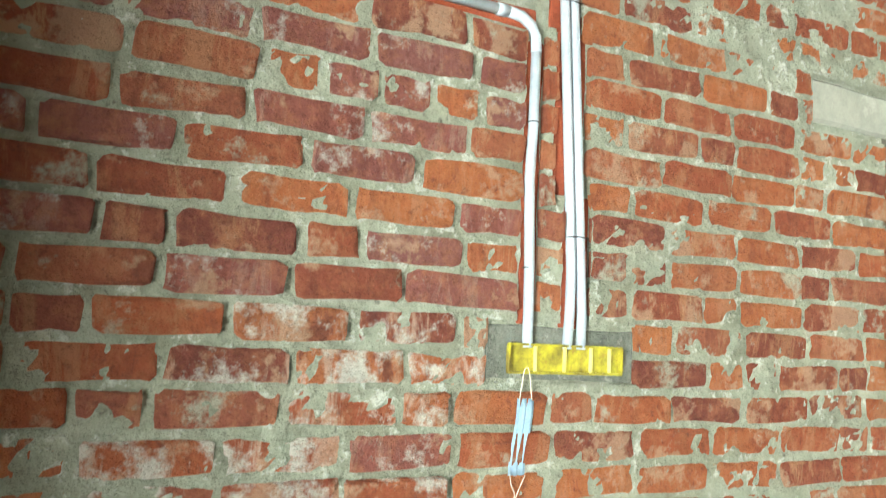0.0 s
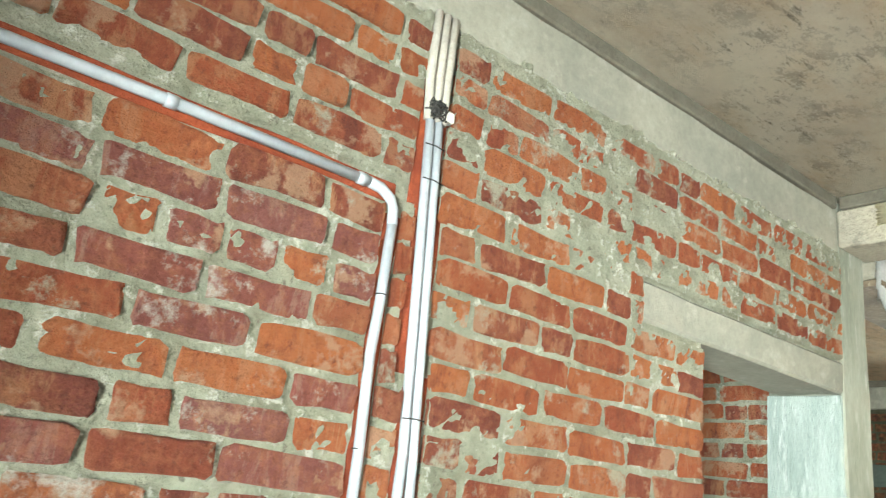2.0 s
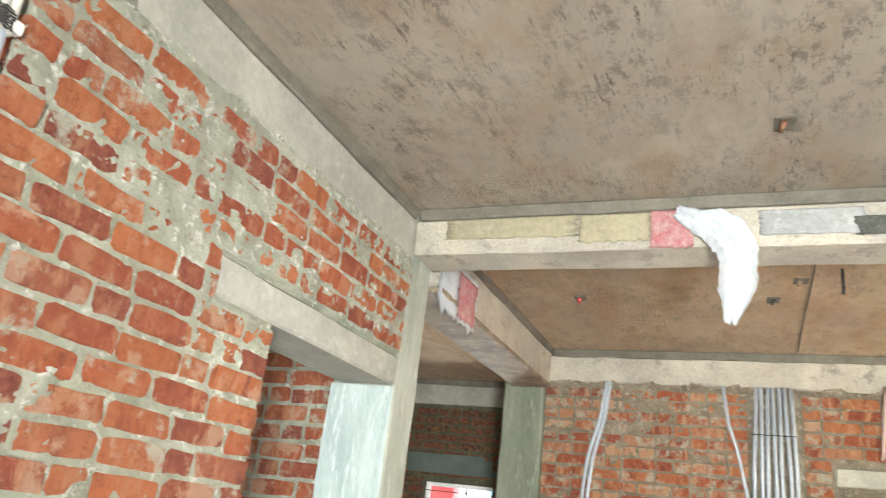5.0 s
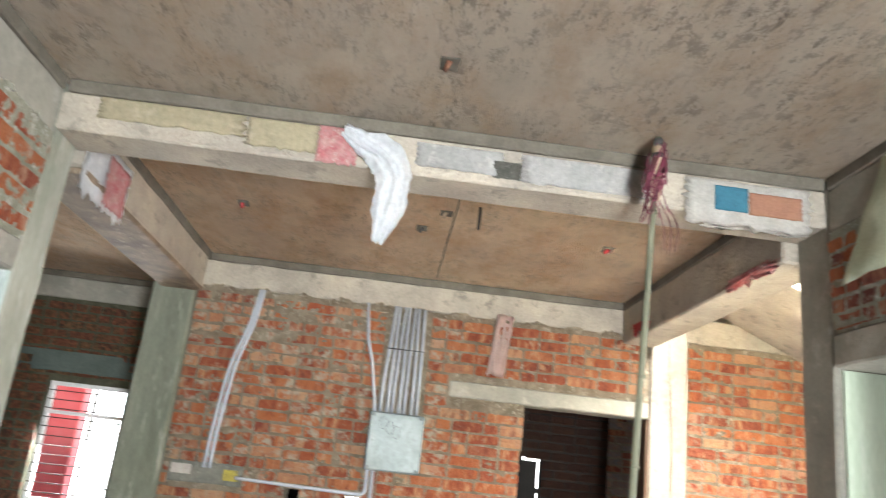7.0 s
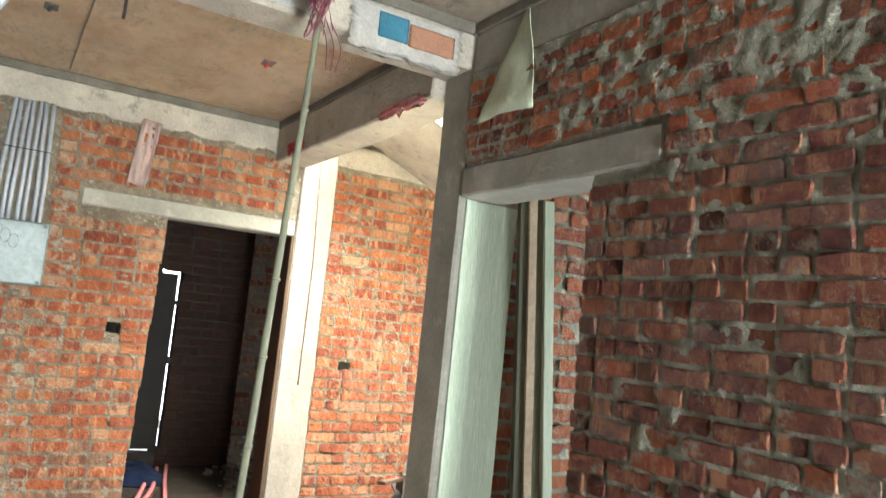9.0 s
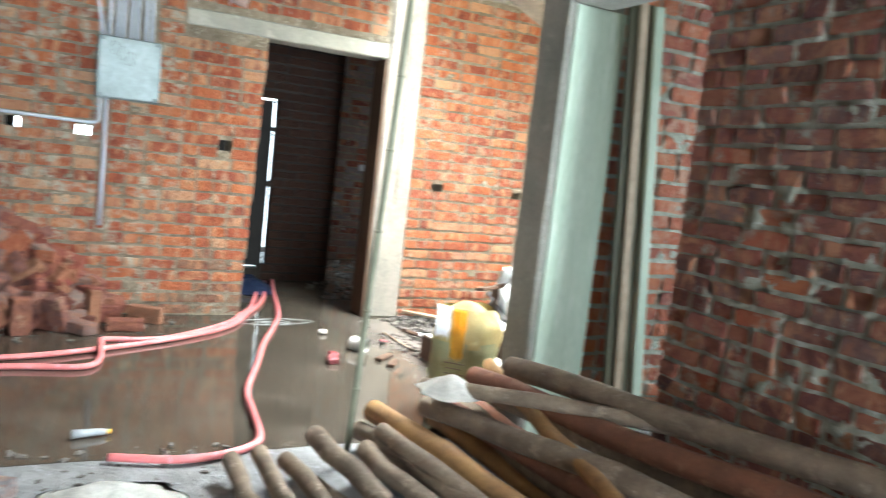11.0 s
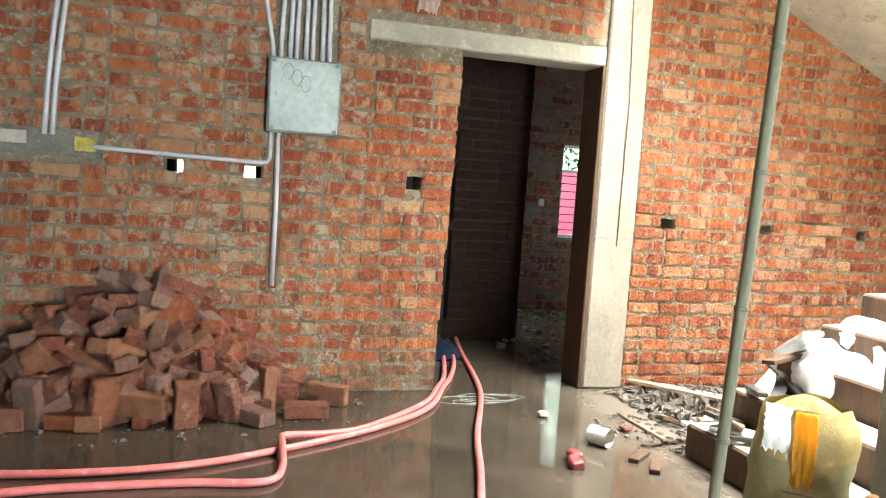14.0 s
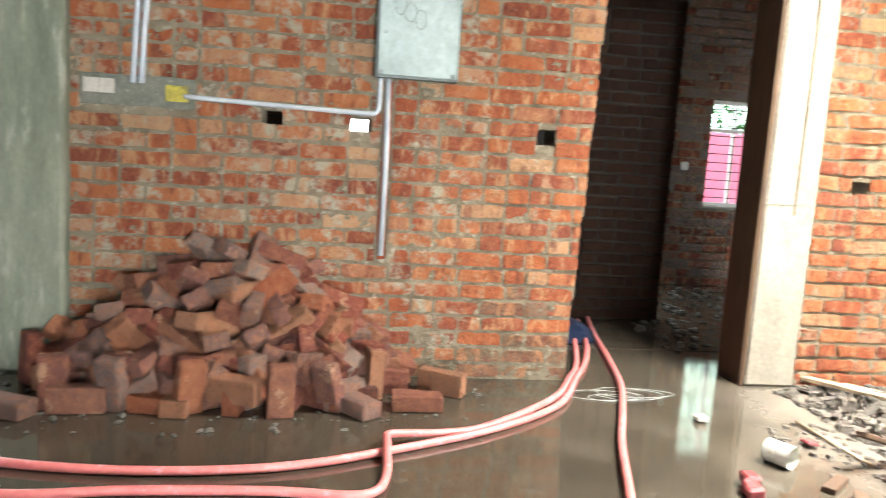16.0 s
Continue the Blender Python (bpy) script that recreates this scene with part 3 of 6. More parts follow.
def lay_bricks(wall, u0, u1, z0, z1, holes, near, headers, pick, seed, y=0.0, limit=300):
    """Bricks on a wall's face: those within near as pieces of their own, the rest joined."""
    rng = random.Random(seed)
    verts, faces, mats, materials, single = [], [], [], [], 0
    row = 0
    s = 0.80 if seed == 13 else 1.0
    z = z0 + COURSE * s / 2
    while z + BRICK_H / 2 < z1 + 0.01:
        for lo, hi in cut_spans(u0, u1, z, holes):
            u = lo
            first = True
            while hi - u > 0.03:
                kind = "header" if rng.random() < headers or (first and row % 2) else "stretcher"
                length = s * (0.110 if kind == "header" else 0.228)
                joint = rng.uniform(0.008, 0.014) if seed == 15 else rng.uniform(0.010, 0.019)
                left = hi - u
                if left < length + 0.05:
                    length = left
                    kind = "header" if left < 0.17 * s else "stretcher"
                first = False
                n = rng.randrange(len(TEMPLATES[kind]))
                own = 0.110 if kind == "header" else 0.228
                place = Vector((u + length / 2, y - rng.uniform(-0.004, 0.007), z + rng.uniform(-0.003, 0.003)))
                turn = Matrix.Rotation(rng.uniform(-0.014, 0.014), 4, "Y")
                m = Matrix.Translation(place) @ turn @ Matrix.Diagonal((length / own, 1, rng.uniform(0.94, 1.04) * (1.09 if seed in (11, 13) else 1.06) * s, 1))
                material = pick(place.x, place.z, rng)
                if near and near[0] < place.x < near[1] and near[2] < place.z < near[3] and single < limit:
                    ob = new("brick", brick_mesh(kind, n, material))
                    ob.parent, ob.matrix_basis = wall, m
                    single += 1
                else:
                    tv, tf = TEMPLATES[kind][n]
                    base = len(verts)
                    verts += [tuple(m @ Vector(v)) for v in tv]
                    if material not in materials:
                        materials.append(material)
                    faces += [tuple(base + k for k in f) for f in tf]
                    mats += [materials.index(material)] * len(tf)
                u += length + joint
        z += COURSE * s
        row += 1
    if verts:
        data = bpy.data.meshes.new("brickwork")
        data.from_pydata(verts, [], faces)
        for m in materials:
            data.materials.append(m)
        data.polygons.foreach_set("material_index", mats)
        ob = new("brickwork", data)
        ob.parent = wall
        tagged(ob, kind="stuff")


def brick_wall(name, origin, rz, u0, u1, z1, depth, openings, extra=(), near=None, headers=0.3, pick=None, seed=1, label="", z0=0.0, body=None, cover=None, step=0.0):
    """A brick wall: openings go through, extra patches only keep the bricks away."""
    wall = slab(name, origin, rz, u0, u1, z0, z1, depth, openings, body or M_MORTAR, label)
    WALL_JOBS.append((wall, u0, u1, z0, z1, [*openings, *extra], near, headers, pick or (lambda u, z, rng: M_BRICK), seed))
    if step:
        mortar_bed(wall, u0, u1, z0, z1, [*openings, *extra], cover or (lambda u, z: 0.0), step, seed, body or M_MORTAR)
    return wall


def structure(name, bm, material, label, category):
    return tagged(mesh_object(name, bm, material), label, category, kind="structure")


H, TOP = 2.98, 2.72
FULL = H - 0.008
# unseen openings, added and sized to shape light on the north wall
SOUTH_LIGHT_GAP, WEST_LIGHT_GAP = (0.45, 1.42, 0.9, 2.12), (-1.86, -0.98, 0.0, 2.12)

# north wall of the first room, faces south; u = x
CHASES = [(1.244, 1.295, 1.46, 2.24), (-0.6, 1.28, 2.185, 2.243), (1.36, 1.438, 1.46, 1.80), (1.333, 1.419, 1.80, 2.20), (1.306, 1.394, 2.20, 2.73), (1.17, 1.58, 1.365, 1.49)]


def pick_north(u, z, rng):
    if z > 2.25 and u > 1.5 or z > 2.05 and u > 1.9:
        return M_BRICK_SMEARED if rng.random() < 0.75 else M_BRICK
    # lime smears low on the wall, whitened further for the light patch there
    if z < 1.50 and 0.45 < u < 1.12 and rng.random() < 0.85:
        return M_BRICK_LIMED
    if u < 1.2 and z < 2.1 and rng.random() < 0.35:
        return M_BRICK_LILAC
    return M_BRICK_SMEARED if rng.random() < 0.12 else (M_BRICK_PALE if rng.random() < 0.16 else M_BRICK)


brick_wall("wall_north", (0, 1.5, 0), 0, -2.3, 3.5, TOP, 0.25, [(2.53, 3.6, -0.1, 2.25)], [(2.2, 3.5, 2.1, 2.26), *CHASES], (-0.1, 2.55, 1.0, 2.6), 0.2, pick_north, 11,
           cover=lambda u, z: 0.0080 * min(1, max(0, (z - 2.0 - 0.25 * max(0, 2.0 - u)) * 3)) * min(1, max(0, (u - 1.1) * 2)) + 0.003 * min(1, max(0, (1.5 - z) * 5)), step=0.0115, label="red brick wall with thick smeared mortar and conduit chases")
structure("ring_beam_north", rough_box(-2.3, 3.52, 1.492, 1.75, TOP, H - 0.055, 0.15, 0.008, 0.01, 1), M_CONCRETE, "grey cast concrete ring beam above the brick wall", "beam")
structure("lintel_north", rough_box(2.20, 3.515, 1.488, 1.755, 2.12, 2.25, 0.12, 0.006, 0.01, 2), M_CONCRETE, "grey concrete lintel over the doorway", "lintel")
structure("column_wash_north", rough_box(3.503, 3.5185, 1.50, 1.815, 0, 2.118, 0.06, 0.005, 0.004, 74), M_WASH, "bluish white cement wash on the column", "plaster")
structure("column_north", rough_box(3.52, 3.77, 1.498, 1.82, 0, H - 0.002, 0.2, 0.006, 0.015, 3), M_CONCRETE_PALE, "pale concrete column with vertical shutter marks", "column")
brick_wall("wall_cross_north", (3.56, 4.5, 0), -90, 0.0, 2.68, FULL, 0.21, [], near=(1.5, 2.68, 0.6, 2.9), headers=0.5, pick=lambda u, z, rng: M_BRICK_SMEARED if rng.random() < 0.4 else M_BRICK_PALE, seed=12, step=0.025)

# added out of view: keeps west light off the north wall's left end
brick_wall("wall_west_return", (-0.62, 1.49, 0), 90, -1.13, 0.0, FULL, 0.18, [], headers=0.3, seed=31, label="unseen brick pier, added to shade the north wall's left end")

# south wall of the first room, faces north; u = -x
brick_wall("wall_south", (0, -1.88, 0), 180, -3.5, 2.3, TOP, 0.22, [(-3.6, -2.61, -0.1, 2.27), (-SOUTH_LIGHT_GAP[1], -SOUTH_LIGHT_GAP[0], SOUTH_LIGHT_GAP[2], SOUTH_LIGHT_GAP[3])],
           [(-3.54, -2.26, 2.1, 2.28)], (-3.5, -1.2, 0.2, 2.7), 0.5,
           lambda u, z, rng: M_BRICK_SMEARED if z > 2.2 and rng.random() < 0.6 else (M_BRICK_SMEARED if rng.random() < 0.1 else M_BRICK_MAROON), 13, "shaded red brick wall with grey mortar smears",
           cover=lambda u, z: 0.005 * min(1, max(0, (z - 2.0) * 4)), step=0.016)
structure("ring_beam_south", rough_box(-2.3, 3.52, -2.1, -1.872, TOP, H - 0.055, 0.15, 0.008, 0.01, 4), M_CONCRETE, "grey cast concrete ring beam above the brick wall", "beam")
structure("lintel_south", rough_box(2.28, 3.515, -2.11, -1.868, 2.13, 2.27, 0.12, 0.006, 0.01, 5), M_CONCRETE, "grey concrete lintel over the side doorway", "lintel")
structure("column_south", rough_box(3.522, 3.77, -2.20, -1.872, 0, H - 0.002, 0.2, 0.004, 0.012, 7), M_CONCRETE, "grey concrete column beside the side doorway", "column")
brick_wall("wall_cross_south", (3.56, -2.2, 0), -90, 0.0, 2.4, FULL, 0.21, [], near=(0.0, 1.3, 0.2, 2.4), headers=0.5, pick=lambda u, z, rng: M_BRICK_PALE if rng.random() < 0.5 else M_BRICK, seed=14, step=0.025)

# beams over the second room
structure("beam_main", rough_box(3.52, 3.77, -1.87, 1.495, 2.75, H - 0.055, 0.2, 0.005, 0.01, 8), M_CREAM, "cream concrete beam across the room with paper scraps", "beam")
structure("beam_north_bay", rough_box(3.77, 6.14, 1.45, 1.72, 2.68, H - 0.055, 0.2, 0.006, 0.012, 9), M_CREAM, "rough concrete beam at the open side of the bay", "beam")
structure("shuttering_plank", rough_box(3.785, 6.1, 1.435, 1.735, 2.645, 2.676, 0.15, 0.004, 0.004, 77), M_TIMBER, "brown shuttering plank left under the bay beam", "plank")
structure("beam_south_bay", rough_box(3.77, 6.2, -2.05, -1.80, 2.65, H - 0.055, 0.2, 0.006, 0.012, 10), M_CREAM, "concrete beam with red paint marks", "beam")

# far wall of the second room, faces west; u = -y
HOLES = [(-0.61, -0.51, 1.245, 1.32), (-0.18, -0.08, 1.24, 1.31), (0.765, 0.86, 1.235, 1.315), (2.52, 2.63, 1.075, 1.15), (3.32, 3.42, 1.075, 1.145), (4.16, 4.25, 1.07, 1.14)]
FAR_EXTRA = [(0.47, 2.05, 2.08, 2.23), (1.98, 2.33, 0, 2.75), (-0.04, 0.31, 1.93, 2.72), (-1.45, -0.92, 1.29, 1.44), (-0.03, 0.03, 0.62, 1.5)]


def pick_far(u, z, rng):
    if u > 2.2:
        return M_BRICK_PALE if rng.random() < 0.35 else M_BRICK_FAR
    if u < 0.5 and rng.random() < 0.7:
        return M_BRICK_FAR_SMEARED
    if z < 0.65 and u < 1.2 and rng.random() < 1.15 - 1.7 * z:
        return M_BRICK_MUD
    return M_BRICK if rng.random() < 0.22 else M_BRICK_FAR


brick_wall("wall_far", (6.22, 0, 0), -90, -1.5, 4.6, TOP, 0.23, [*(((1.02 + 0.0125 * k, 2.03, 0.44 * k if k else -0.1, 0.44 * (k + 1) if k < 4 else 2.22)) for k in range(5)), *HOLES], FAR_EXTRA, (-0.4, 1.1, 0.1, 2.1), 0.42, pick_far, 15,
           "red brick wall with putlog holes and embedded conduits",
           cover=lambda u, z: (0.0022 if u < 0.0 and z > 1.3 else 0.0) + 0.0015 * min(1, max(0, (z - 1.9) * 3)) + (0.005 if z < 0.24 + 0.1 * noise.noise(Vector((u * 3, 0, 0))) and u < 1.1 else 0) - 0.0005, step=0.018, body=M_MORTAR_BROWN)
structure("ring_beam_far", rough_box(6.212, 6.45, -4.6, 1.48, TOP, H - 0.055, 0.10, 0.013, 0.01, 11), M_CREAM, "pale concrete ring beam above the brick wall", "beam")
structure("lintel_far", rough_box(6.208, 6.455, -2.03, -0.49, 2.1, 2.22, 0.12, 0.006, 0.01, 12), M_CONCRETE, "grey concrete lintel over the dark doorway", "lintel")
structure("column_far_south", rough_box(6.19, 6.45, -2.32, -2.03, 0, H - 0.002, 0.2, 0.005, 0.012, 13), M_CONCRETE_COLUMN, "beige concrete column beside the doorway", "column")
tagged(tube("plumb_line", [(6.184, -2.165, 2.72), (6.182, -2.20, 1.9), (6.184, -2.195, 0.95)], 0.0035, M_TIMBER, sides=5), "thin dark cord hanging down the beige column", "cord")
structure("column_joint", rough_box(6.1865, 6.20, -2.318, -2.032, 1.005, 1.013, 0.05, 0.003, 0.001, 75), M_CONCRETE, "thin level pour joint across the column", "trim")
structure("column_far_north", rough_box(6.12, 6.45, 1.49, 1.81, 0, H - 0.002, 0.1, 0.008, 0.015, 14), M_CONCRETE_MOSS, "stained concrete column at the corner of the bay", "column")

# hall north of the bay
HALL_WINDOW = (-3.02, -2.30, 0.93, 1.97)
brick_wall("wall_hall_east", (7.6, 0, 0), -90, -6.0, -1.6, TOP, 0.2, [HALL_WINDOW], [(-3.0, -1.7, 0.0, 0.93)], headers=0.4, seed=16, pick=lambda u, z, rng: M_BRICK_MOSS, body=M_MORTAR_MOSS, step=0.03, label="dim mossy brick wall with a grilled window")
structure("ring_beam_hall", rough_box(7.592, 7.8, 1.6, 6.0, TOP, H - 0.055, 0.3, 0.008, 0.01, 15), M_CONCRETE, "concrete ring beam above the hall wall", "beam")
structure("lintel_hall", rough_box(7.58, 7.61, 1.7, 5.0, 2.05, 2.24, 0.15, 0.006, 0.006, 76), M_PLASTER_DARK, "dark grey green concrete band above the hall window", "lintel")
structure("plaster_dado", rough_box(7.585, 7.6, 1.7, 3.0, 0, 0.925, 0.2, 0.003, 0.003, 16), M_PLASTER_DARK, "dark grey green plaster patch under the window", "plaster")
brick_wall("wall_hall_return", (6.45, 1.6, 0), 180, -1.15, 0.0, FULL, 0.2, [], headers=0.4, seed=17)
brick_wall("wall_hall_north", (0, 6.0, 0), 0, 3.5, 7.8, FULL, 0.2, [(4.4, 6.4, 0.8, 2.2)], headers=0.4, seed=18)

# stair bay, back rooms and the walls behind
brick_wall("wall_stair_south", (0, -4.6, 0), 180, -6.45, -3.56, TOP, 0.2, [], headers=0.4, seed=19)
# two added walls above view, blocking direct sun from the stairwell
structure("sun_block_south", rough_box(3.4, 6.6, -4.8, -4.6, TOP + 0.002, 6.5, 0.5, 0.0, 0.01), M_CONCRETE_PALE, "unseen upper wall, added to keep the sun out of the stairwell", "wall")
structure("sun_block_west", rough_box(3.4, 3.56, -4.6, -2.0, H + 0.15, 6.5, 0.5, 0.0, 0.01), M_CONCRETE_PALE, "unseen upper wall, added to keep the sun out of the stairwell", "wall")
brick_wall("wall_west", (-2.3, 0, 0), 90, -4.6, 4.5, FULL, 0.2, [WEST_LIGHT_GAP], headers=0.4, seed=20)
# both openings are unseen, added to go with the store lamps
brick_wall("wall_store_south", (0, -4.6, 0), 180, -3.55, 2.3, FULL, 0.2, [(-3.3, -2.6, 0.6, 2.2), (-0.62, 0.02, 0.88, 2.12)], headers=0.4, seed=21)
brick_wall("wall_north_room", (0, 4.5, 0), 0, -2.3, 3.55, FULL, 0.2, [(1.1, 2.5, 0.85, 2.15)], headers=0.4, seed=22)
SLITS = [(1.515, 1.55, 0.16, 0.92), (1.515, 1.55, 0.98, 1.46), (1.505, 1.55, 1.50, 1.74), (1.37, 1.55, 1.745, 1.78), (1.28, 1.47, 0.12, 0.15)]
# bricks, mortar and leaf here carry the passage's darkness in their colours
brick_wall("wall_passage", (7.77, 0, 0), -90, -1.55, 2.18, FULL, 0.12, [*SLITS, (-0.64, -0.06, 0.95, 1.9)], extra=[(0.75, 1.515, 0.0, 1.78)], near=(1.55, 2.18, 0.0, 2.9), headers=0.3, pick=lambda u, z, rng: M_BRICK_DARK, seed=23, body=M_MORTAR_UNLIT, label="dark brick wall of the unlit passage")
# unseen partition, added to keep window light from the doorway side
brick_wall("wall_passage_cross", (0, -0.42, 0), 180, -7.77, -6.45, FULL, 0.1, [], headers=0.3, pick=lambda u, z, rng: M_BRICK_DARK, seed=26, body=M_MORTAR_UNLIT)
BACK_WINDOW = (3.31, 3.90, 0.80, 1.84)
brick_wall("wall_back_east", (9.5, 0, 0), -90, -1.6, 4.8, FULL, 0.2, [BACK_WINDOW, (1.4, 2.5, 0.0, 2.1), (-1.1, 0.2, 0.7, 2.1)], headers=0.4, pick=lambda u, z, rng: M_BRICK_DUSTY if rng.random() < 0.6 else M_BRICK_MAROON, seed=24, body=M_MORTAR_BROWN, label="brick wall with a grilled window")
brick_wall("wall_back_south", (0, -4.8, 0), 180, -9.7, -6.45, FULL, 0.2, [(-9.2, -8.0, 0.8, 2.1)], headers=0.4, seed=25)

structure("ceiling", rough_box(-2.4, 3.785, -4.7, 4.6, H, H + 0.14, 0.25, 0.006, 0.01, 17), M_CEILING, "rough cast concrete ceiling with brown stains", "ceiling")
structure("ceiling_bay", rough_box(3.785, 9.8, -2.06, 6.1, H, H + 0.14, 0.25, 0.006, 0.01, 18), M_CEILING_BAY, "rough cast concrete ceiling with board marks", "ceiling")
structure("ceiling_back", rough_box(6.22, 9.8, -4.9, -2.065, H, H + 0.14, 0.3, 0.004, 0.01, 19), M_CEILING, "rough concrete ceiling of the back room", "ceiling")


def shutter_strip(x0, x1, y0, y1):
    # no groove is cut: the dark colour gives board mark and groove shade
    structure("shutter_mark", rough_box(x0, x1, y0, y1, H - 0.06, H - 0.001, 0.2, 0.004, 0.006, 30), M_CONCRETE_DARK, "dark strip for the shutter mark and shaded groove below the ceiling", "trim")


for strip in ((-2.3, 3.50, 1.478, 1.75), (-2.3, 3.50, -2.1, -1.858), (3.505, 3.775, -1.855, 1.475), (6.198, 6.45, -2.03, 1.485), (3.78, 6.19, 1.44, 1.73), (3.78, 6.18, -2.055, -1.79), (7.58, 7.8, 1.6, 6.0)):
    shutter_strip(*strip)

for x0, x1, y0, y1 in ((3.82, 6.1, -0.298, -0.29),):
    structure("board_mark", rough_box(x0, x1, y0, y1, H - 0.009, H + 0.01, 0.09, 0.004, 0.001, 31), M_CONCRETE_DARK, "thin dark board seam across the ceiling", "trim")

structure("ground", rough_box(-40, 60, -50, 50, -0.5, -0.16, 10, 0.0, 0.05), M_EARTH, "bare earth ground around the building", "ground")
structure("floor_room", rough_box(-2.4, 3.58, -4.7, 4.6, -0.15, 0.004, 0.09, 0.010, 0.01, 20), M_FLOOR_DRY, "dusty grey cement floor with mud", "floor")
structure("floor_bay", rough_box(3.584, 6.9, -4.7, 1.75, -0.15, 0.0, 0.3, 0.0015, 0.006, 21), M_FLOOR_WET, "brown wet cement floor under a film of water", "floor")
structure("floor_hall", rough_box(3.584, 7.8, 1.754, 6.1, -0.15, 0.004, 0.10, 0.008, 0.006, 22), M_FLOOR_HALL, "damp rubble-strewn cement floor", "floor")
structure("floor_back", rough_box(6.904, 9.8, -4.9, 1.75, -0.15, 0.002, 0.15, 0.004, 0.006, 23), M_FLOOR_WET, "dark damp cement floor", "floor")

# ---- windows ----


def grille_window(name, x, y0, y1, z0, z1, label, bars=9, mullions=(0.5,), transom=0.75):
    """A steel window in a wall that faces along x: frame, mullions and level bars."""
    win = empty(name, (x, (y0 + y1) / 2, z0), label, "window", kind="structure")
    bm = bmesh.new()
    for a in ((y0, y0 + 0.035, z0, z1), (y1 - 0.035, y1, z0, z1), (y0 + 0.035, y1 - 0.035, z0, z0 + 0.035), (y0 + 0.035, y1 - 0.035, z1 - 0.035, z1)):
        box(bm, x, x + 0.05, *a)
    under(win, part("window_frame", bm, M_WHITE_PAINT, None))
    for m in mullions:
        bm = bmesh.new()
        ym = y0 + (y1 - y0) * m
        box(bm, x + 0.01, x + 0.04, ym - 0.014, ym + 0.014, z0 + 0.035, z1 - 0.035)
        under(win, part("mullion", bm, M_WHITE_PAINT, None))
    bm = bmesh.new()
    zt = z0 + (z1 - z0) * transom
    box(bm, x + 0.008, x + 0.042, y0 + 0.035, y1 - 0.035, zt - 0.016, zt + 0.016)
    under(win, part("transom", bm, M_WHITE_PAINT, None))
    for k in range(bars):
        z = z0 + (z1 - z0) * (k + 1) / (bars + 1)
        under(win, tube("grille_bar", [(x - 0.012, y0 + 0.01, z), (x - 0.012, y1 - 0.01, z)], 0.005, M_BLACK, sides=6))
    bm = rough_box(x - 0.09, x + 0.1, y0 - 0.03, y1 + 0.03, z0 - 0.03, z0 - 0.001, 0.2, 0.002, 0.004)
    under(win, part("window_sill", bm, M_CONCRETE, None))
    return win


grille_window("window_1", 7.68, 2.30, 3.02, 0.93, 1.97, "white steel window with level grille bars, no glass", 12, (0.42,), 0.74)
grille_window("window_2", 9.58, -3.90, -3.31, 0.80, 1.84, "small steel window with dark grille bars", 11, (0.5,), 0.72)


def neighbour(name, x0, x1, y0, y1, z1, material, label):
    """A backdrop wall outside a window, in a glowing material."""
    return tagged(mesh_object(name, rough_box(x0, x1, y0, y1, -0.16, z1, 0.8, 0.0, 0.02), material), label, "house wall", kind="structure")


neighbour("backdrop_house", 11.5, 11.9, 1.8, 9.0, 6.0, M_GLARE, "white glowing wall of the neighbouring house")
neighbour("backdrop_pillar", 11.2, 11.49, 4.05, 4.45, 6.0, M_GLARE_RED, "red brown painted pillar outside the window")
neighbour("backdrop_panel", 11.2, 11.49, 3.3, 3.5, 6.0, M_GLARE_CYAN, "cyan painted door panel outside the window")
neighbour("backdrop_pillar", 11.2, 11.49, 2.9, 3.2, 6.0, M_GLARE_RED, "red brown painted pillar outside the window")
# added glowing panel, so that the passage slits look bright
neighbour("backdrop_slit_glow", 11.5, 11.7, -2.7, 1.7, 4.0, M_GLARE, "added glowing white panel for daylight behind the door slits")
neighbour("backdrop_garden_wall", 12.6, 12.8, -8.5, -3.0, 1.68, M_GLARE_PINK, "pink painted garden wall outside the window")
neighbour("backdrop_green_panel", 16.0, 16.2, -12.0, -3.0, 7.0, M_GLARE_GREEN, "glowing green backdrop panel behind the bushes")


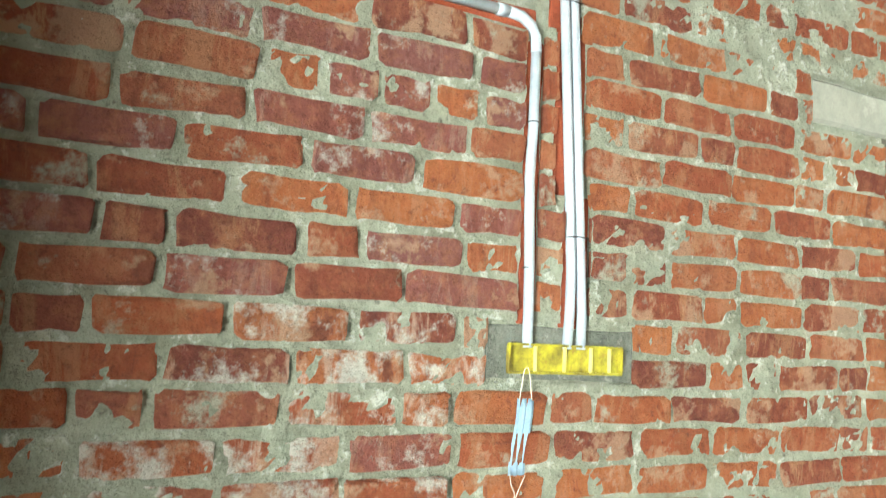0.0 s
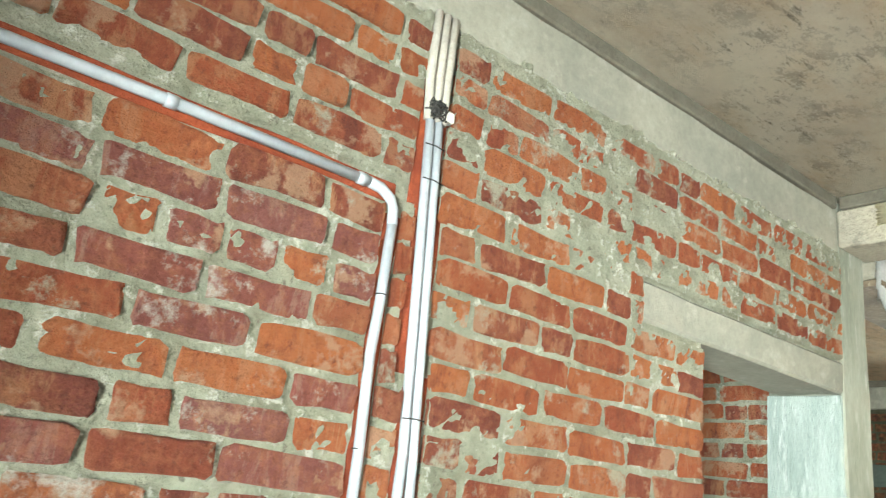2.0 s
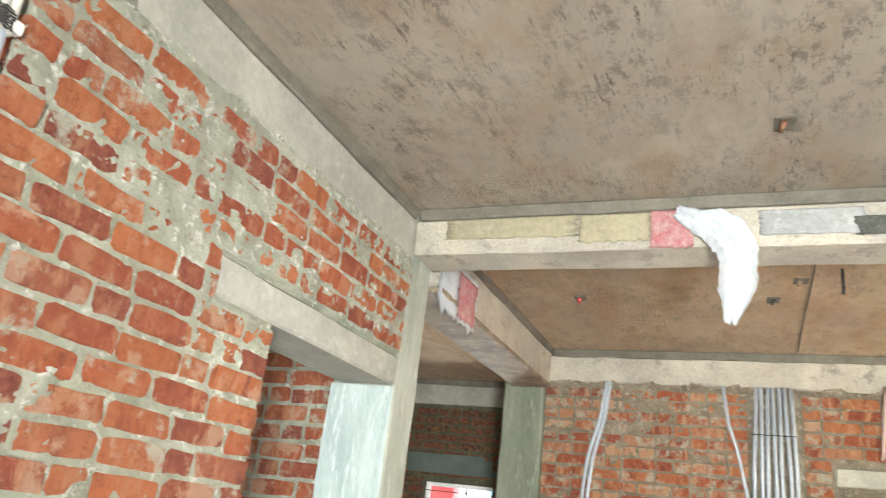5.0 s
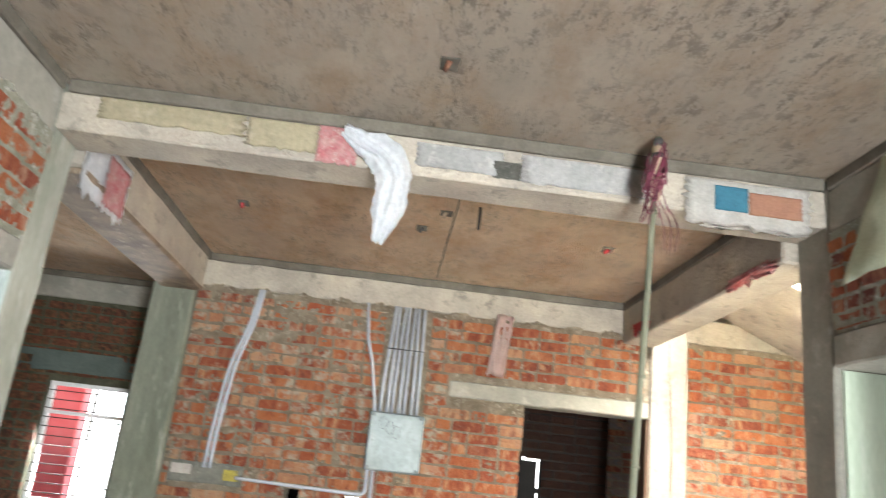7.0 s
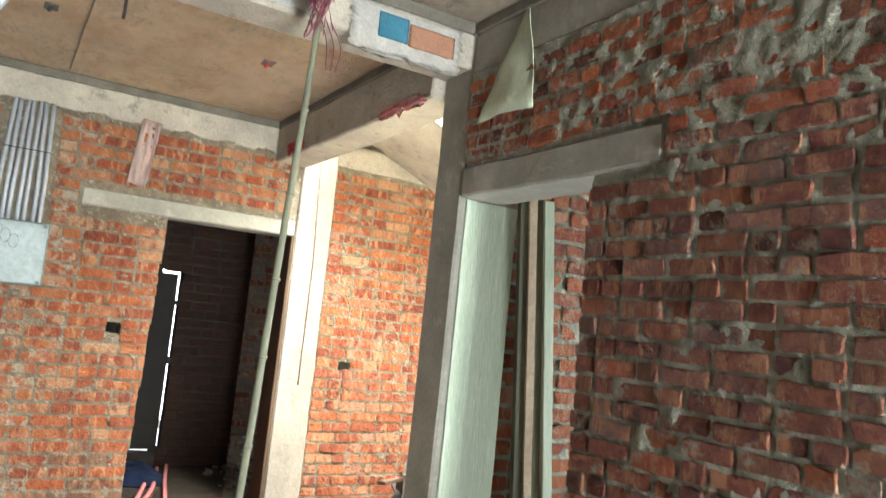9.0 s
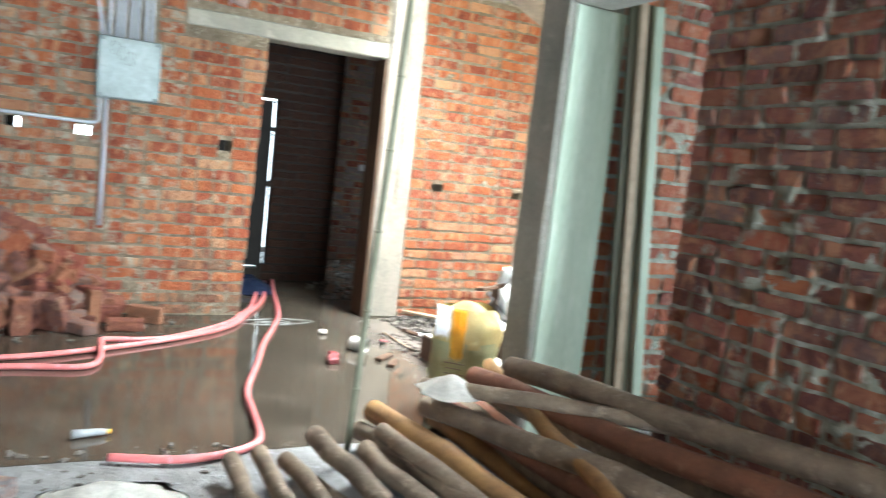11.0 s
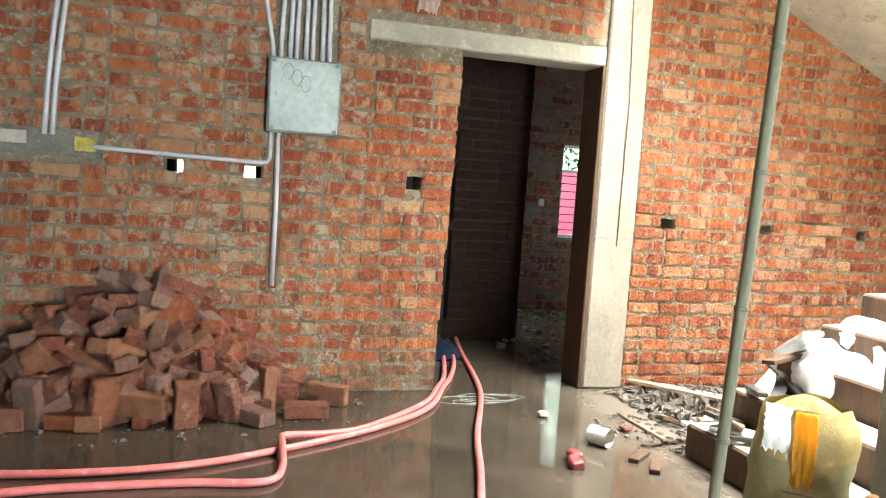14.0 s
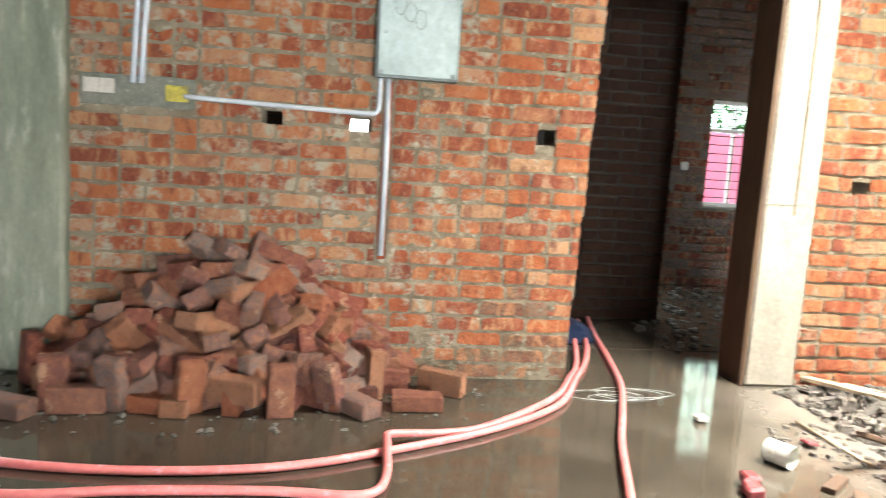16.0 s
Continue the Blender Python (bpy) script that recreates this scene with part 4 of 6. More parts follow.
def hedge(x0, x1, y0, y1, z0, z1, count, seed):
    """A leafy bush: stems and many small leaves."""
    bush = empty("bush", ((x0 + x1) / 2, (y0 + y1) / 2, -0.16), "green leafy bush behind the pink garden wall", "bush")
    rng = random.Random(seed)
    for k in range(7):
        y = y0 + (y1 - y0) * (k + 0.5) / 7
        under(bush, tube("stem", curve_points([((x0 + x1) / 2, y, -0.16), ((x0 + x1) / 2 + rng.uniform(-0.2, 0.2), y + rng.uniform(-0.2, 0.2), z0 + 0.4), (rng.uniform(x0, x1), y + rng.uniform(-0.5, 0.5), z1 - 0.3)], 3), 0.035, M_TIMBER, taper=0.008, sides=6))
    verts, faces = [], []
    for _ in range(count):
        c = Vector((rng.uniform(x0, x1), rng.uniform(y0, y1), z0 + (z1 - z0) * rng.random() ** 0.8))
        if noise.noise(c * 1.7) < -0.12:
            continue
        d = Vector((rng.uniform(-1, 1), rng.uniform(-1, 1), rng.uniform(-0.8, 0.5))).normalized()
        s = d.cross(Vector((0, 0, 1))).normalized() * rng.uniform(0.03, 0.05)
        n = len(verts)
        verts += [tuple(c), tuple(c + d * 0.08 + s), tuple(c + d * 0.17), tuple(c + d * 0.08 - s)]
        faces.append((n, n + 1, n + 2, n + 3))
    data = bpy.data.meshes.new("leaves")
    data.from_pydata(verts, [], faces)
    data.materials.append(M_LEAF)
    under(bush, tagged(new("leaves", data), kind="stuff"))
    return bush


hedge(13.2, 14.6, -8.0, -4.0, 0.6, 3.6, 4200, 3)

# ---- stair ----
stair = empty("staircase", (4.4, -1.98, 0), "raw concrete staircase with dusty white treads, turning back on itself", "staircase", kind="structure")
for k in range(10):
    y1 = -1.98 - 0.25 * k
    bm = rough_box(3.80, 4.97, y1 - 0.25, y1 - 0.002, 0.002 if k < 3 else 0.17 * k - 0.18, 0.17 * (k + 1), 0.2, 0.006, 0.012, 40 + k)
    bm.faces.ensure_lookup_table()
    step = part("step", bm, [M_JAMB, M_PAPER], None, "brown step with a dusty white tread")
    # upward faces whiter: dust, with the strong top light in the colour
    for p in step.data.polygons:
        p.material_index = 1 if p.normal.z > 0.8 else 0
    under(stair, step)
under(stair, part("landing", rough_box(3.80, 6.21, -4.59, -4.482, 1.7, 1.87, 0.3, 0.004, 0.01, 50), M_CONCRETE_PALE, None))
bm = bmesh.new()
ya, za, yb, zb = -2.30, 3.10, -4.48, 2.12
for x0, x1 in ((5.15, 6.205),):
    v = [bm.verts.new(c) for c in ((x0, ya, za), (x1, ya, za), (x1, yb, zb), (x0, yb, zb), (x0, ya, za + 0.16), (x1, ya, za + 0.16), (x1, yb, zb + 0.16), (x0, yb, zb + 0.16))]
    for q in ((0, 1, 2, 3), (7, 6, 5, 4), (0, 4, 5, 1), (1, 5, 6, 2), (2, 6, 7, 3), (3, 7, 4, 0)):
        bm.faces.new([v[i] for i in q])
bmesh.ops.subdivide_edges(bm, edges=bm.edges[:], cuts=6, use_grid_fill=True)
bmesh.ops.recalc_face_normals(bm, faces=bm.faces[:])
for v in bm.verts:
    v.co += noise.noise_vector(v.co * 5) * 0.008
under(stair, part("soffit_slab", bm, M_CREAM, None, "sloping pale concrete underside of the upper flight"))

# ---- conduits and boxes on the north wall ----


def patch(name, x0, x1, y0, y1, z0, z1, material, label, category="patch", seed=60):
    return structure(name, rough_box(x0, x1, y0, y1, z0, z1, 0.03, 0.006, 0.003, seed), material, label, category)


for x0, x1, z0, z1 in ((1.247, 1.292, 1.49, 2.16), (1.362, 1.436, 1.49, 1.80), (1.335, 1.417, 1.80, 2.20), (1.308, 1.392, 2.20, 2.73)):
    patch("conduit_chase", x0, x1, 1.4965, 1.53, z0, z1, M_CUT, "freshly cut red brick chase")
patch("conduit_chase", -0.6, 1.27, 1.4965, 1.53, 2.188, 2.240, M_CUT, "freshly cut red brick chase")
patch("cement_patch", 1.172, 1.578, 1.4955, 1.53, 1.367, 1.488, M_CONCRETE_PATCH, "grey cement packed round a switch box")

conduit = empty("conduit", (1.265, 1.49, 1.45), "grey plastic conduit with an elbow, set in a wall chase", "conduit", "conduits on the brick walls")
bend = [(1.19, 1.488, 2.212), (1.225, 1.488, 2.208), (1.252, 1.488, 2.192), (1.265, 1.488, 2.165), (1.268, 1.488, 2.13)]
under(conduit, tube("pipe", [(-0.62, 1.488, 2.20), (0.2, 1.488, 2.206), (0.72, 1.487, 2.213), (1.19, 1.488, 2.212)], 0.0125, M_PVC))
under(conduit, tube("elbow", bend, 0.0135, M_PVC))
under(conduit, tube("pipe", [(1.268, 1.488, 2.13), (1.266, 1.486, 1.95), (1.262, 1.488, 1.82), (1.268, 1.484, 1.62), (1.272, 1.488, 1.52), (1.275, 1.492, 1.44)], 0.0125, M_PVC))
for x, z in ((0.723, 2.213), (1.17, 2.212)):
    under(conduit, tube("coupling", [(x - 0.012, 1.488, z), (x + 0.012, 1.488, z)], 0.0150, M_PVC))
for z in (1.62, 1.96):
    under(conduit, tube("coupling", [(1.2655, 1.486, z - 0.0015), (1.2655, 1.486, z + 0.0015)], 0.0131, M_BLACK, None, "dark wire tie"))

pair = empty("conduit", (1.405, 1.49, 1.45), "pair of grey plastic conduits tied with wire in a chase", "conduit", "conduits on the brick walls")
for dx in (-0.0135, 0.0135):
    low = 0.012 if dx < 0 else 0.0
    under(pair, tube("pipe", [(1.408 + dx - low, 1.492, 1.44), (1.405 + dx - low * 0.6, 1.487, 1.52), (1.398 + dx, 1.486, 1.62), (1.372 + dx, 1.485, 2.02), (1.345 + dx, 1.486, 2.45)], 0.0125, M_PVC))
for k, dx in enumerate((-0.028, 0.0, 0.026)):
    under(pair, tube("pipe", [(1.347 + dx * 0.8, 1.484, 2.43), (1.342 + dx, 1.485, 2.55), (1.345 + dx, 1.49, 2.745)], 0.0128, M_PVC_DUSTY, None, "dusty upper pipe"))
rng = random.Random(8)
for k in range(9):
    knot = [(1.335 + rng.uniform(-0.025, 0.03), 1.466 + rng.uniform(-0.008, 0.004), 2.452 + rng.uniform(-0.025, 0.03)) for _ in range(5)]
    under(pair, tube("tie_wire", curve_points(knot, 3), 0.0022, M_BLACK, sides=4))
for k in range(5):
    under(pair, tube("tie_wire", [(1.305 + 0.01 * k, 1.474, 2.45 + 0.006 * (k % 3)), (1.34, 1.465, 2.462 - 0.004 * k), (1.395, 1.474, 2.452 + 0.008 * (k % 2))], 0.0025, M_BLACK, sides=5))
for z, x in ((2.27, 1.357), (1.70, 1.393), (2.36, 1.35)):
    under(pair, tube("tie_wire", [(x - 0.03, 1.474, z), (x, 1.471, z + 0.002), (x + 0.03, 1.474, z)], 0.0018, M_BLACK, sides=5))
bm = rough_box(1.345, 1.395, 1.472, 1.50, 2.435, 2.463, 0.012, 0.010, 0.004, 61)
under(pair, part("plaster_lump", bm, M_PAPER, None, "pale cement lump at the tie"))

switch_box = empty("switch_box", (1.38, 1.49, 1.381), "yellow plastic switch box in cement, four cells", "switch box")
bm = bmesh.new()
box(bm, 1.223, 1.536, 1.492, 1.50, 1.383, 1.447)
under(switch_box, part("back_plate", bm, M_YELLOW, None))
for a in ((1.223, 1.536, 1.381, 1.386), (1.223, 1.536, 1.444, 1.449), (1.221, 1.226, 1.386, 1.444), (1.533, 1.538, 1.386, 1.444)):
    bm = bmesh.new()
    box(bm, a[0], a[1], 1.480, 1.4918, a[2], a[3])
    under(switch_box, part("rim", bm, M_YELLOW, None))
for x in (1.294, 1.374, 1.448, 1.502):
    bm = bmesh.new()
    box(bm, x - 0.002, x + 0.002, 1.482, 1.4918, 1.3865, 1.4435)
    under(switch_box, part("divider", bm, M_YELLOW_LINE, None, "pale yellow divider"))

mask = empty("face_mask", (1.262, 1.47, 1.16), "pale blue face mask hanging by its loop from the switch box", "face mask")
bm = bmesh.new()
rows_of = []
for j in range(9):
    f = j / 8
    xl, xr, z = 1.245 - 0.016 * f, 1.291 - 0.018 * f, 1.327 - 0.167 * f
    rows_of.append([bm.verts.new((xl + (xr - xl) * i / 8, 1.478 - 0.006 * math.sin(i * 2.3) - 0.004 * math.sin(f * 6), z)) for i in range(9)])
for r0, r1 in zip(rows_of, rows_of[1:]):
    for i in range(8):
        bm.faces.new((r0[i], r0[i + 1], r1[i + 1], r1[i]))
bmesh.ops.solidify(bm, geom=bm.faces[:], thickness=0.004)
under(mask, smooth(part("fabric", bm, M_MASK, None)))
under(mask, tube("ear_loop", curve_points([(1.249, 1.474, 1.325), (1.254, 1.474, 1.36), (1.259, 1.472, 1.392), (1.270, 1.472, 1.388), (1.281, 1.474, 1.322)], 4), 0.0013, M_STRING, sides=5))
under(mask, tube("ear_loop", curve_points([(1.231, 1.474, 1.163), (1.236, 1.474, 1.14), (1.245, 1.474, 1.118), (1.236, 1.474, 1.085), (1.255, 1.474, 1.13), (1.270, 1.474, 1.160)], 4), 0.0013, M_STRING, sides=5))

# ---- electrics on the far wall ----


def far_pipe(points, radius, name="pipe", material=M_PVC_DUSTY, x=6.198):
    return tube(name, [(p[2] if len(p) > 2 else x, p[0], p[1]) for p in points], radius, material)


patch("conduit_chase", 6.2165, 6.24, -0.30, 0.035, 1.93, 2.72, M_MORTAR_BROWN, "rough chase behind the conduits, packed with mortar")
patch("conduit_chase", 6.2165, 6.24, -0.022, 0.02, 0.60, 1.51, M_CUT, "freshly cut red brick chase")
patch("cement_patch", 6.2155, 6.24, 0.92, 1.45, 1.29, 1.44, M_CONCRETE_PATCH, "grey cement packed round junction boxes")

panel = empty("distribution_box", (6.17, -0.127, 1.51), "galvanised steel distribution box with its lid shut", "electrical box")
bm = bmesh.new()
box(bm, 6.125, 6.216, -0.329, 0.075, 1.508, 1.922)
bmesh.ops.bevel(bm, geom=bm.edges[:], offset=0.006, segments=2, affect="EDGES")
under(panel, part("body", bm, M_STEEL_EDGE, None, "dull darker steel body"))
bm = bmesh.new()
box(bm, 6.113, 6.1245, -0.318, 0.066, 1.517, 1.913)
bmesh.ops.bevel(bm, geom=bm.edges[:], offset=0.003, segments=1, affect="EDGES")
under(panel, part("lid", bm, M_STEEL, None))
for y, z in ((0.05, 1.53), (-0.30, 1.53), (0.05, 1.90), (-0.30, 1.90)):
    bm = bmesh.new()
    box(bm, 6.1095, 6.1125, y - 0.012, y + 0.012, z - 0.010, z + 0.010)
    under(panel, part("corner_clip", bm, M_STEEL_EDGE, None, "small dark corner clip"))
for k in range(3):
    loop = [(6.111, -0.03 - 0.05 * k + 0.028 * math.cos(t), 1.845 + 0.045 * math.sin(t) - 0.03 * k) for t in (0.2, 1.2, 2.2, 3.2, 4.2, 5.2, 6.1)]
    under(panel, tube("pencil_mark", curve_points(loop, 3), 0.0011, M_BLACK, sides=4))
for z in (1.60, 1.84):
    under(panel, far_pipe([(-0.318, z - 0.02, 6.119), (-0.318, z + 0.02, 6.119)], 0.005, "hinge", M_STEEL))
under(panel, far_pipe([(0.03, 1.71, 6.114), (0.03, 1.735, 6.114)], 0.006, "latch", M_STEEL))

risers = empty("conduit_bundle", (6.198, -0.13, 1.92), "bundle of dusty grey plastic conduits rising from the steel box", "conduit", "conduits on the brick walls")
for k, y in enumerate((0.012, -0.040, -0.076, -0.128, -0.166, -0.222, -0.262)):
    head = -0.02 - 0.037 * k + (0.008 if k % 2 else 0.0)
    under(risers, far_pipe([(y, 1.90, 6.19), (y * 0.97 - 0.004, 2.15, 6.194 - 0.003 * (k % 2)), (head, 2.73, 6.203)], 0.0135, material=M_PVC))
under(risers, far_pipe([(0.01, 2.4, 6.182), (-0.27, 2.4, 6.182)], 0.003, "tie_wire", M_BLACK))
slant = empty("conduit", (6.198, 0.05, 1.92), "slanting dusty conduit between steel box and ceiling", "conduit", "conduits on the brick walls")
under(slant, far_pipe([(0.045, 1.90), (0.06, 2.02), (0.115, 2.30), (0.165, 2.45), (0.20, 2.73)], 0.0125, material=M_PVC))
left_pair = empty("conduit", (6.198, 1.13, 1.41), "pair of dusty conduits curving up the wall to the ceiling", "conduit", "conduits on the brick walls")
for d in (-0.019, 0.019):
    under(left_pair, far_pipe(curve_points([(1.185 + d, 1.40, 6.2), (1.165 + d, 1.75, 6.19), (1.125 + d, 2.15, 6.19), (1.05 + d * 0.8, 2.45, 6.195), (1.01 + d * 0.6, 2.73, 6.2)], 4), 0.0145, material=M_PVC))
run = empty("conduit", (6.198, 0.5, 1.33), "level grey conduit with an elbow into the steel box", "conduit", "conduits on the brick walls")
under(run, far_pipe(curve_points([(0.97, 1.352), (0.6, 1.342), (0.25, 1.334), (0.09, 1.332), (0.055, 1.345), (0.045, 1.38), (0.045, 1.512)], 5), 0.0125, material=M_PVC, x=6.196))
drop = empty("conduit", (6.198, 0.0, 0.62), "dusty conduit dropping from the steel box down the wall", "conduit", "conduits on the brick walls")
under(drop, far_pipe([(0.005, 1.515), (-0.002, 1.1), (0.0, 0.63)], 0.014, material=M_PVC, x=6.2))


def junction_box(name, y0, y1, z0, z1, material, label):
    ob = empty(name, (6.2, (y0 + y1) / 2, z0), label, "junction box", "junction boxes in the far wall")
    bm = bmesh.new()
    box(bm, 6.206, 6.215, y0, y1, z0, z1)
    under(ob, part("back_plate", bm, material, None))
    n = max(1, round((y1 - y0) / 0.07))
    for k in range(n + 1):
        bm = bmesh.new()
        y = y0 + (y1 - y0) * k / n
        box(bm, 6.196, 6.2055, y - 0.003, y + 0.003, z0, z1)
        under(ob, part("divider", bm, material, None))
    return ob


junction_box("junction_box", 1.29, 1.425, 1.345, 1.412, M_PVC_DUSTY, "dusty grey twin junction box in cement")
junction_box("junction_box", 0.955, 1.055, 1.325, 1.40, M_YELLOW, "yellow junction box in cement")

# ---- scraps on beams, ceiling and walls ----


def hung(name, material, width, height, place, rz, label, category, crease=0.02, seed=1, tilt=0, **more):
    ob = sheet(name, width, height, material, crease, seed, **more)
    ob.matrix_basis = pose(*place, 0, tilt, rz)
    return tagged(ob, label, category)


hung("paper_scrap", M_PAPER_PINK, 0.17, 0.17, (3.508, 0.31, 2.915), -90, "torn pink printed paper stuck on the beam", "paper", 0.004, 1)
def draped_strip(name, line, widths, material, label, seed):
    """A limp torn strip along a line on the beam, with lengthwise folds."""
    pts = curve_points(line, 6)
    bm = bmesh.new()
    rows_of = []
    for j, p in enumerate(pts):
        f = j / (len(pts) - 1)
        k = f * (len(widths) - 1)
        w = widths[int(k)] + (widths[min(int(k) + 1, len(widths) - 1)] - widths[int(k)]) * (k - int(k))
        d = (pts[min(j + 1, len(pts) - 1)] - pts[max(j - 1, 0)]).normalized()
        side = Vector((0, -d.z, d.y))
        row = []
        for i in range(13):
            u = i / 12 - 0.5
            rag = 1 + 0.25 * noise.noise(Vector((j * 1.3, i // 6 * 9.0, seed)))
            fold = 0.016 * math.sin(u * 15 + 2 * noise.noise(Vector((f * 3, u * 2, seed)))) + 0.010 * noise.noise(Vector((f * 9, u * 8, seed)))
            row.append(bm.verts.new(p + side * (w * u * rag) + Vector((fold - 0.01, 0, 0.012 * noise.noise(Vector((i * 0.9, f * 4, seed)))))))
        rows_of.append(row)
    for r0, r1 in zip(rows_of, rows_of[1:]):
        for i in range(12):
            bm.faces.new((r0[i], r0[i + 1], r1[i + 1], r1[i]))
    bmesh.ops.solidify(bm, geom=bm.faces[:], thickness=0.002)
    return tagged(smooth(mesh_object(name, bm, material)), label, "plastic sheet")


draped_strip("plastic_sheet", [(3.495, 0.29, 2.90), (3.49, 0.20, 2.85), (3.485, 0.10, 2.79), (3.485, 0.055, 2.70), (3.49, 0.06, 2.55), (3.49, 0.085, 2.41)], (0.05, 0.11, 0.16, 0.15, 0.14, 0.05), M_SHEET_WHITE, "torn white plastic sheet trailing from the beam", 2)
for y, z, w, h, m, seed in ((1.02, 2.915, 0.62, 0.10, M_SKIN_YELLOW, 21), (0.55, 2.912, 0.30, 0.13, M_SKIN_YELLOW, 22), (-0.22, 2.90, 0.38, 0.11, M_SKIN_WHITE, 23), (-0.80, 2.905, 0.62, 0.13, M_SKIN_WHITE, 24), (-0.43, 2.86, 0.12, 0.08, M_CONCRETE_PATCH, 25)):
    tagged(hung("cement_skin", m, w, h, (3.513, y, z), -90, "pale cement skin flaking off the beam", "plaster", 0.003, seed, edge=0.12), kind="structure")
hung("paper_scrap", M_PAPER, 0.56, 0.21, (3.506, -1.50, 2.905), -90, "torn white paper along the beam", "paper", 0.006, 4)
hung("paper_scrap", M_BLUE, 0.15, 0.115, (3.500, -1.425, 2.878), -90, "blue printed square on torn paper", "paper", 0.002, 5, edge=0.03)
hung("paper_scrap", M_ORANGE, 0.24, 0.105, (3.500, -1.625, 2.862), -90, "orange printed strip on torn paper", "paper", 0.002, 6, edge=0.05)
hung("paper_scrap", M_PAPER, 0.45, 0.05, (3.55, -1.55, 2.748), -90, "ragged paper edge under the beam", "paper", 0.03, 7, 0, edge=0.5)
hung("paper_scrap", M_SHEET_WHITE, 0.55, 0.30, (4.02, 1.438, 2.87), 0, "torn white paper on the bay beam", "paper", 0.012, 8)
hung("paper_scrap", M_PAPER_PINK, 0.28, 0.24, (4.12, 1.425, 2.83), 0, "torn pink printed paper on the bay beam", "paper", 0.012, 9)
hung("paper_scrap", M_PAPER_PINK, 0.5, 0.07, (4.1, -1.792, 2.70), 180, "red printed scrap on the stair beam", "paper", 0.006, 10, edge=0.7)
hung("paper_scrap", M_RED, 0.35, 0.08, (5.75, -1.792, 2.75), 180, "red printed scrap on the stair beam", "paper", 0.006, 11, edge=0.6)
hung("paper_scrap", M_PAPER_FAINT, 0.13, 0.48, (6.185, -0.87, 2.76), -90, "pale pink paper strip hanging over the doorway", "paper", 0.04, 12, 6)


def mortar_lumps(name, n, place, size, material, label, seed):
    """A row of ragged lumps where mortar was squeezed out."""
    rng = random.Random(seed)
    bm = bmesh.new()
    for k in range(n):
        c, r = Vector(place(k / n + rng.uniform(-0.4, 0.4) / n)), size * rng.uniform(0.4, 1.0)
        m = Matrix.Translation(c) @ Matrix.Diagonal((rng.uniform(0.5, 1.3), rng.uniform(0.5, 1.3), rng.uniform(0.4, 1.0), 1))
        made = bmesh.ops.create_icosphere(bm, subdivisions=2, radius=r, matrix=m)
        for v in made["verts"]:
            v.co += noise.noise_vector(v.co * 40) * r * 0.5
    return tagged(mesh_object(name, bm, material), label, "mortar", kind="stuff")


mortar_lumps("mortar_lumps", 130, lambda f: (-0.2 + 3.6 * f, 1.496, 2.722 + 0.012 * math.sin(f * 90)), 0.019, M_MORTAR, "ragged mortar squeezed out under the ring beam", 1)
mortar_lumps("mortar_lumps", 150, lambda f: (6.214, 1.4 - 3.4 * f, 2.715 + 0.02 * math.sin(f * 70)), 0.024, M_MORTAR_BROWN, "ragged mortar squeezed out under the ring beam", 2)
mortar_lumps("mortar_lumps", 70, lambda f: (6.212, -0.50 - 0.28 * math.fmod(f * 7, 1.0), 2.09 - 0.13 * f), 0.015, M_MORTAR_BROWN, "grey mortar run down the bricks below the lintel", 3)

bm = bmesh.new()
tri = [(3.10, -1.868, 2.95), (3.42, -1.865, 2.46), (3.22, -1.850, 2.47), (2.99, -1.858, 2.455), (3.04, -1.862, 2.75)]
for k in range(1, 4):
    bm.faces.new([bm.verts.new(tri[i]) for i in (0, k, k + 1)])
bmesh.ops.remove_doubles(bm, verts=bm.verts[:], dist=0.001)
bmesh.ops.subdivide_edges(bm, edges=bm.edges[:], cuts=5, use_grid_fill=True)
for v in bm.verts:
    v.co.y += 0.012 * noise.noise(v.co * 9)
bmesh.ops.recalc_face_normals(bm, faces=bm.faces[:])
bmesh.ops.solidify(bm, geom=bm.faces[:], thickness=0.004)
tagged(smooth(mesh_object("cloth", bm, M_CLOTH)), "pale green cloth pinned to the brick wall as a triangle", "cloth")


def ceiling_point(x, y, material=M_RED):
    """A cut hole in the slab with a stub of red conduit in it."""
    ob = empty("ceiling_box", (x, y, H), "ragged ceiling box with red conduit stub", "ceiling box", "ceiling boxes")
    bm = rough_box(x - 0.05, x + 0.05, y - 0.035, y + 0.035, H - 0.006, H + 0.01, 0.025, 0.01, 0.002, int(x * 10))
    under(ob, part("box_rim", bm, M_CONCRETE_DARK, None))
    under(ob, tube("conduit_stub", [(x - 0.03, y, H - 0.01), (x + 0.015, y + 0.012, H - 0.02)], 0.011, material, sides=8))
    return ob


for x, y, m in ((2.97, -0.11, M_TIMBER_RED), (4.91, 0.98, M_RED), (4.95, -0.12, M_BLACK), (4.91, -1.28, M_RED), (4.62, -0.24, M_PLANK)):
    ceiling_point(x, y, m)
tagged(tube("ceiling_hook", [(4.45, -0.42, H), (4.45, -0.42, H - 0.10), (4.47, -0.42, H - 0.125)], 0.008, M_BLACK), "rusty iron hook in the ceiling", "hook")

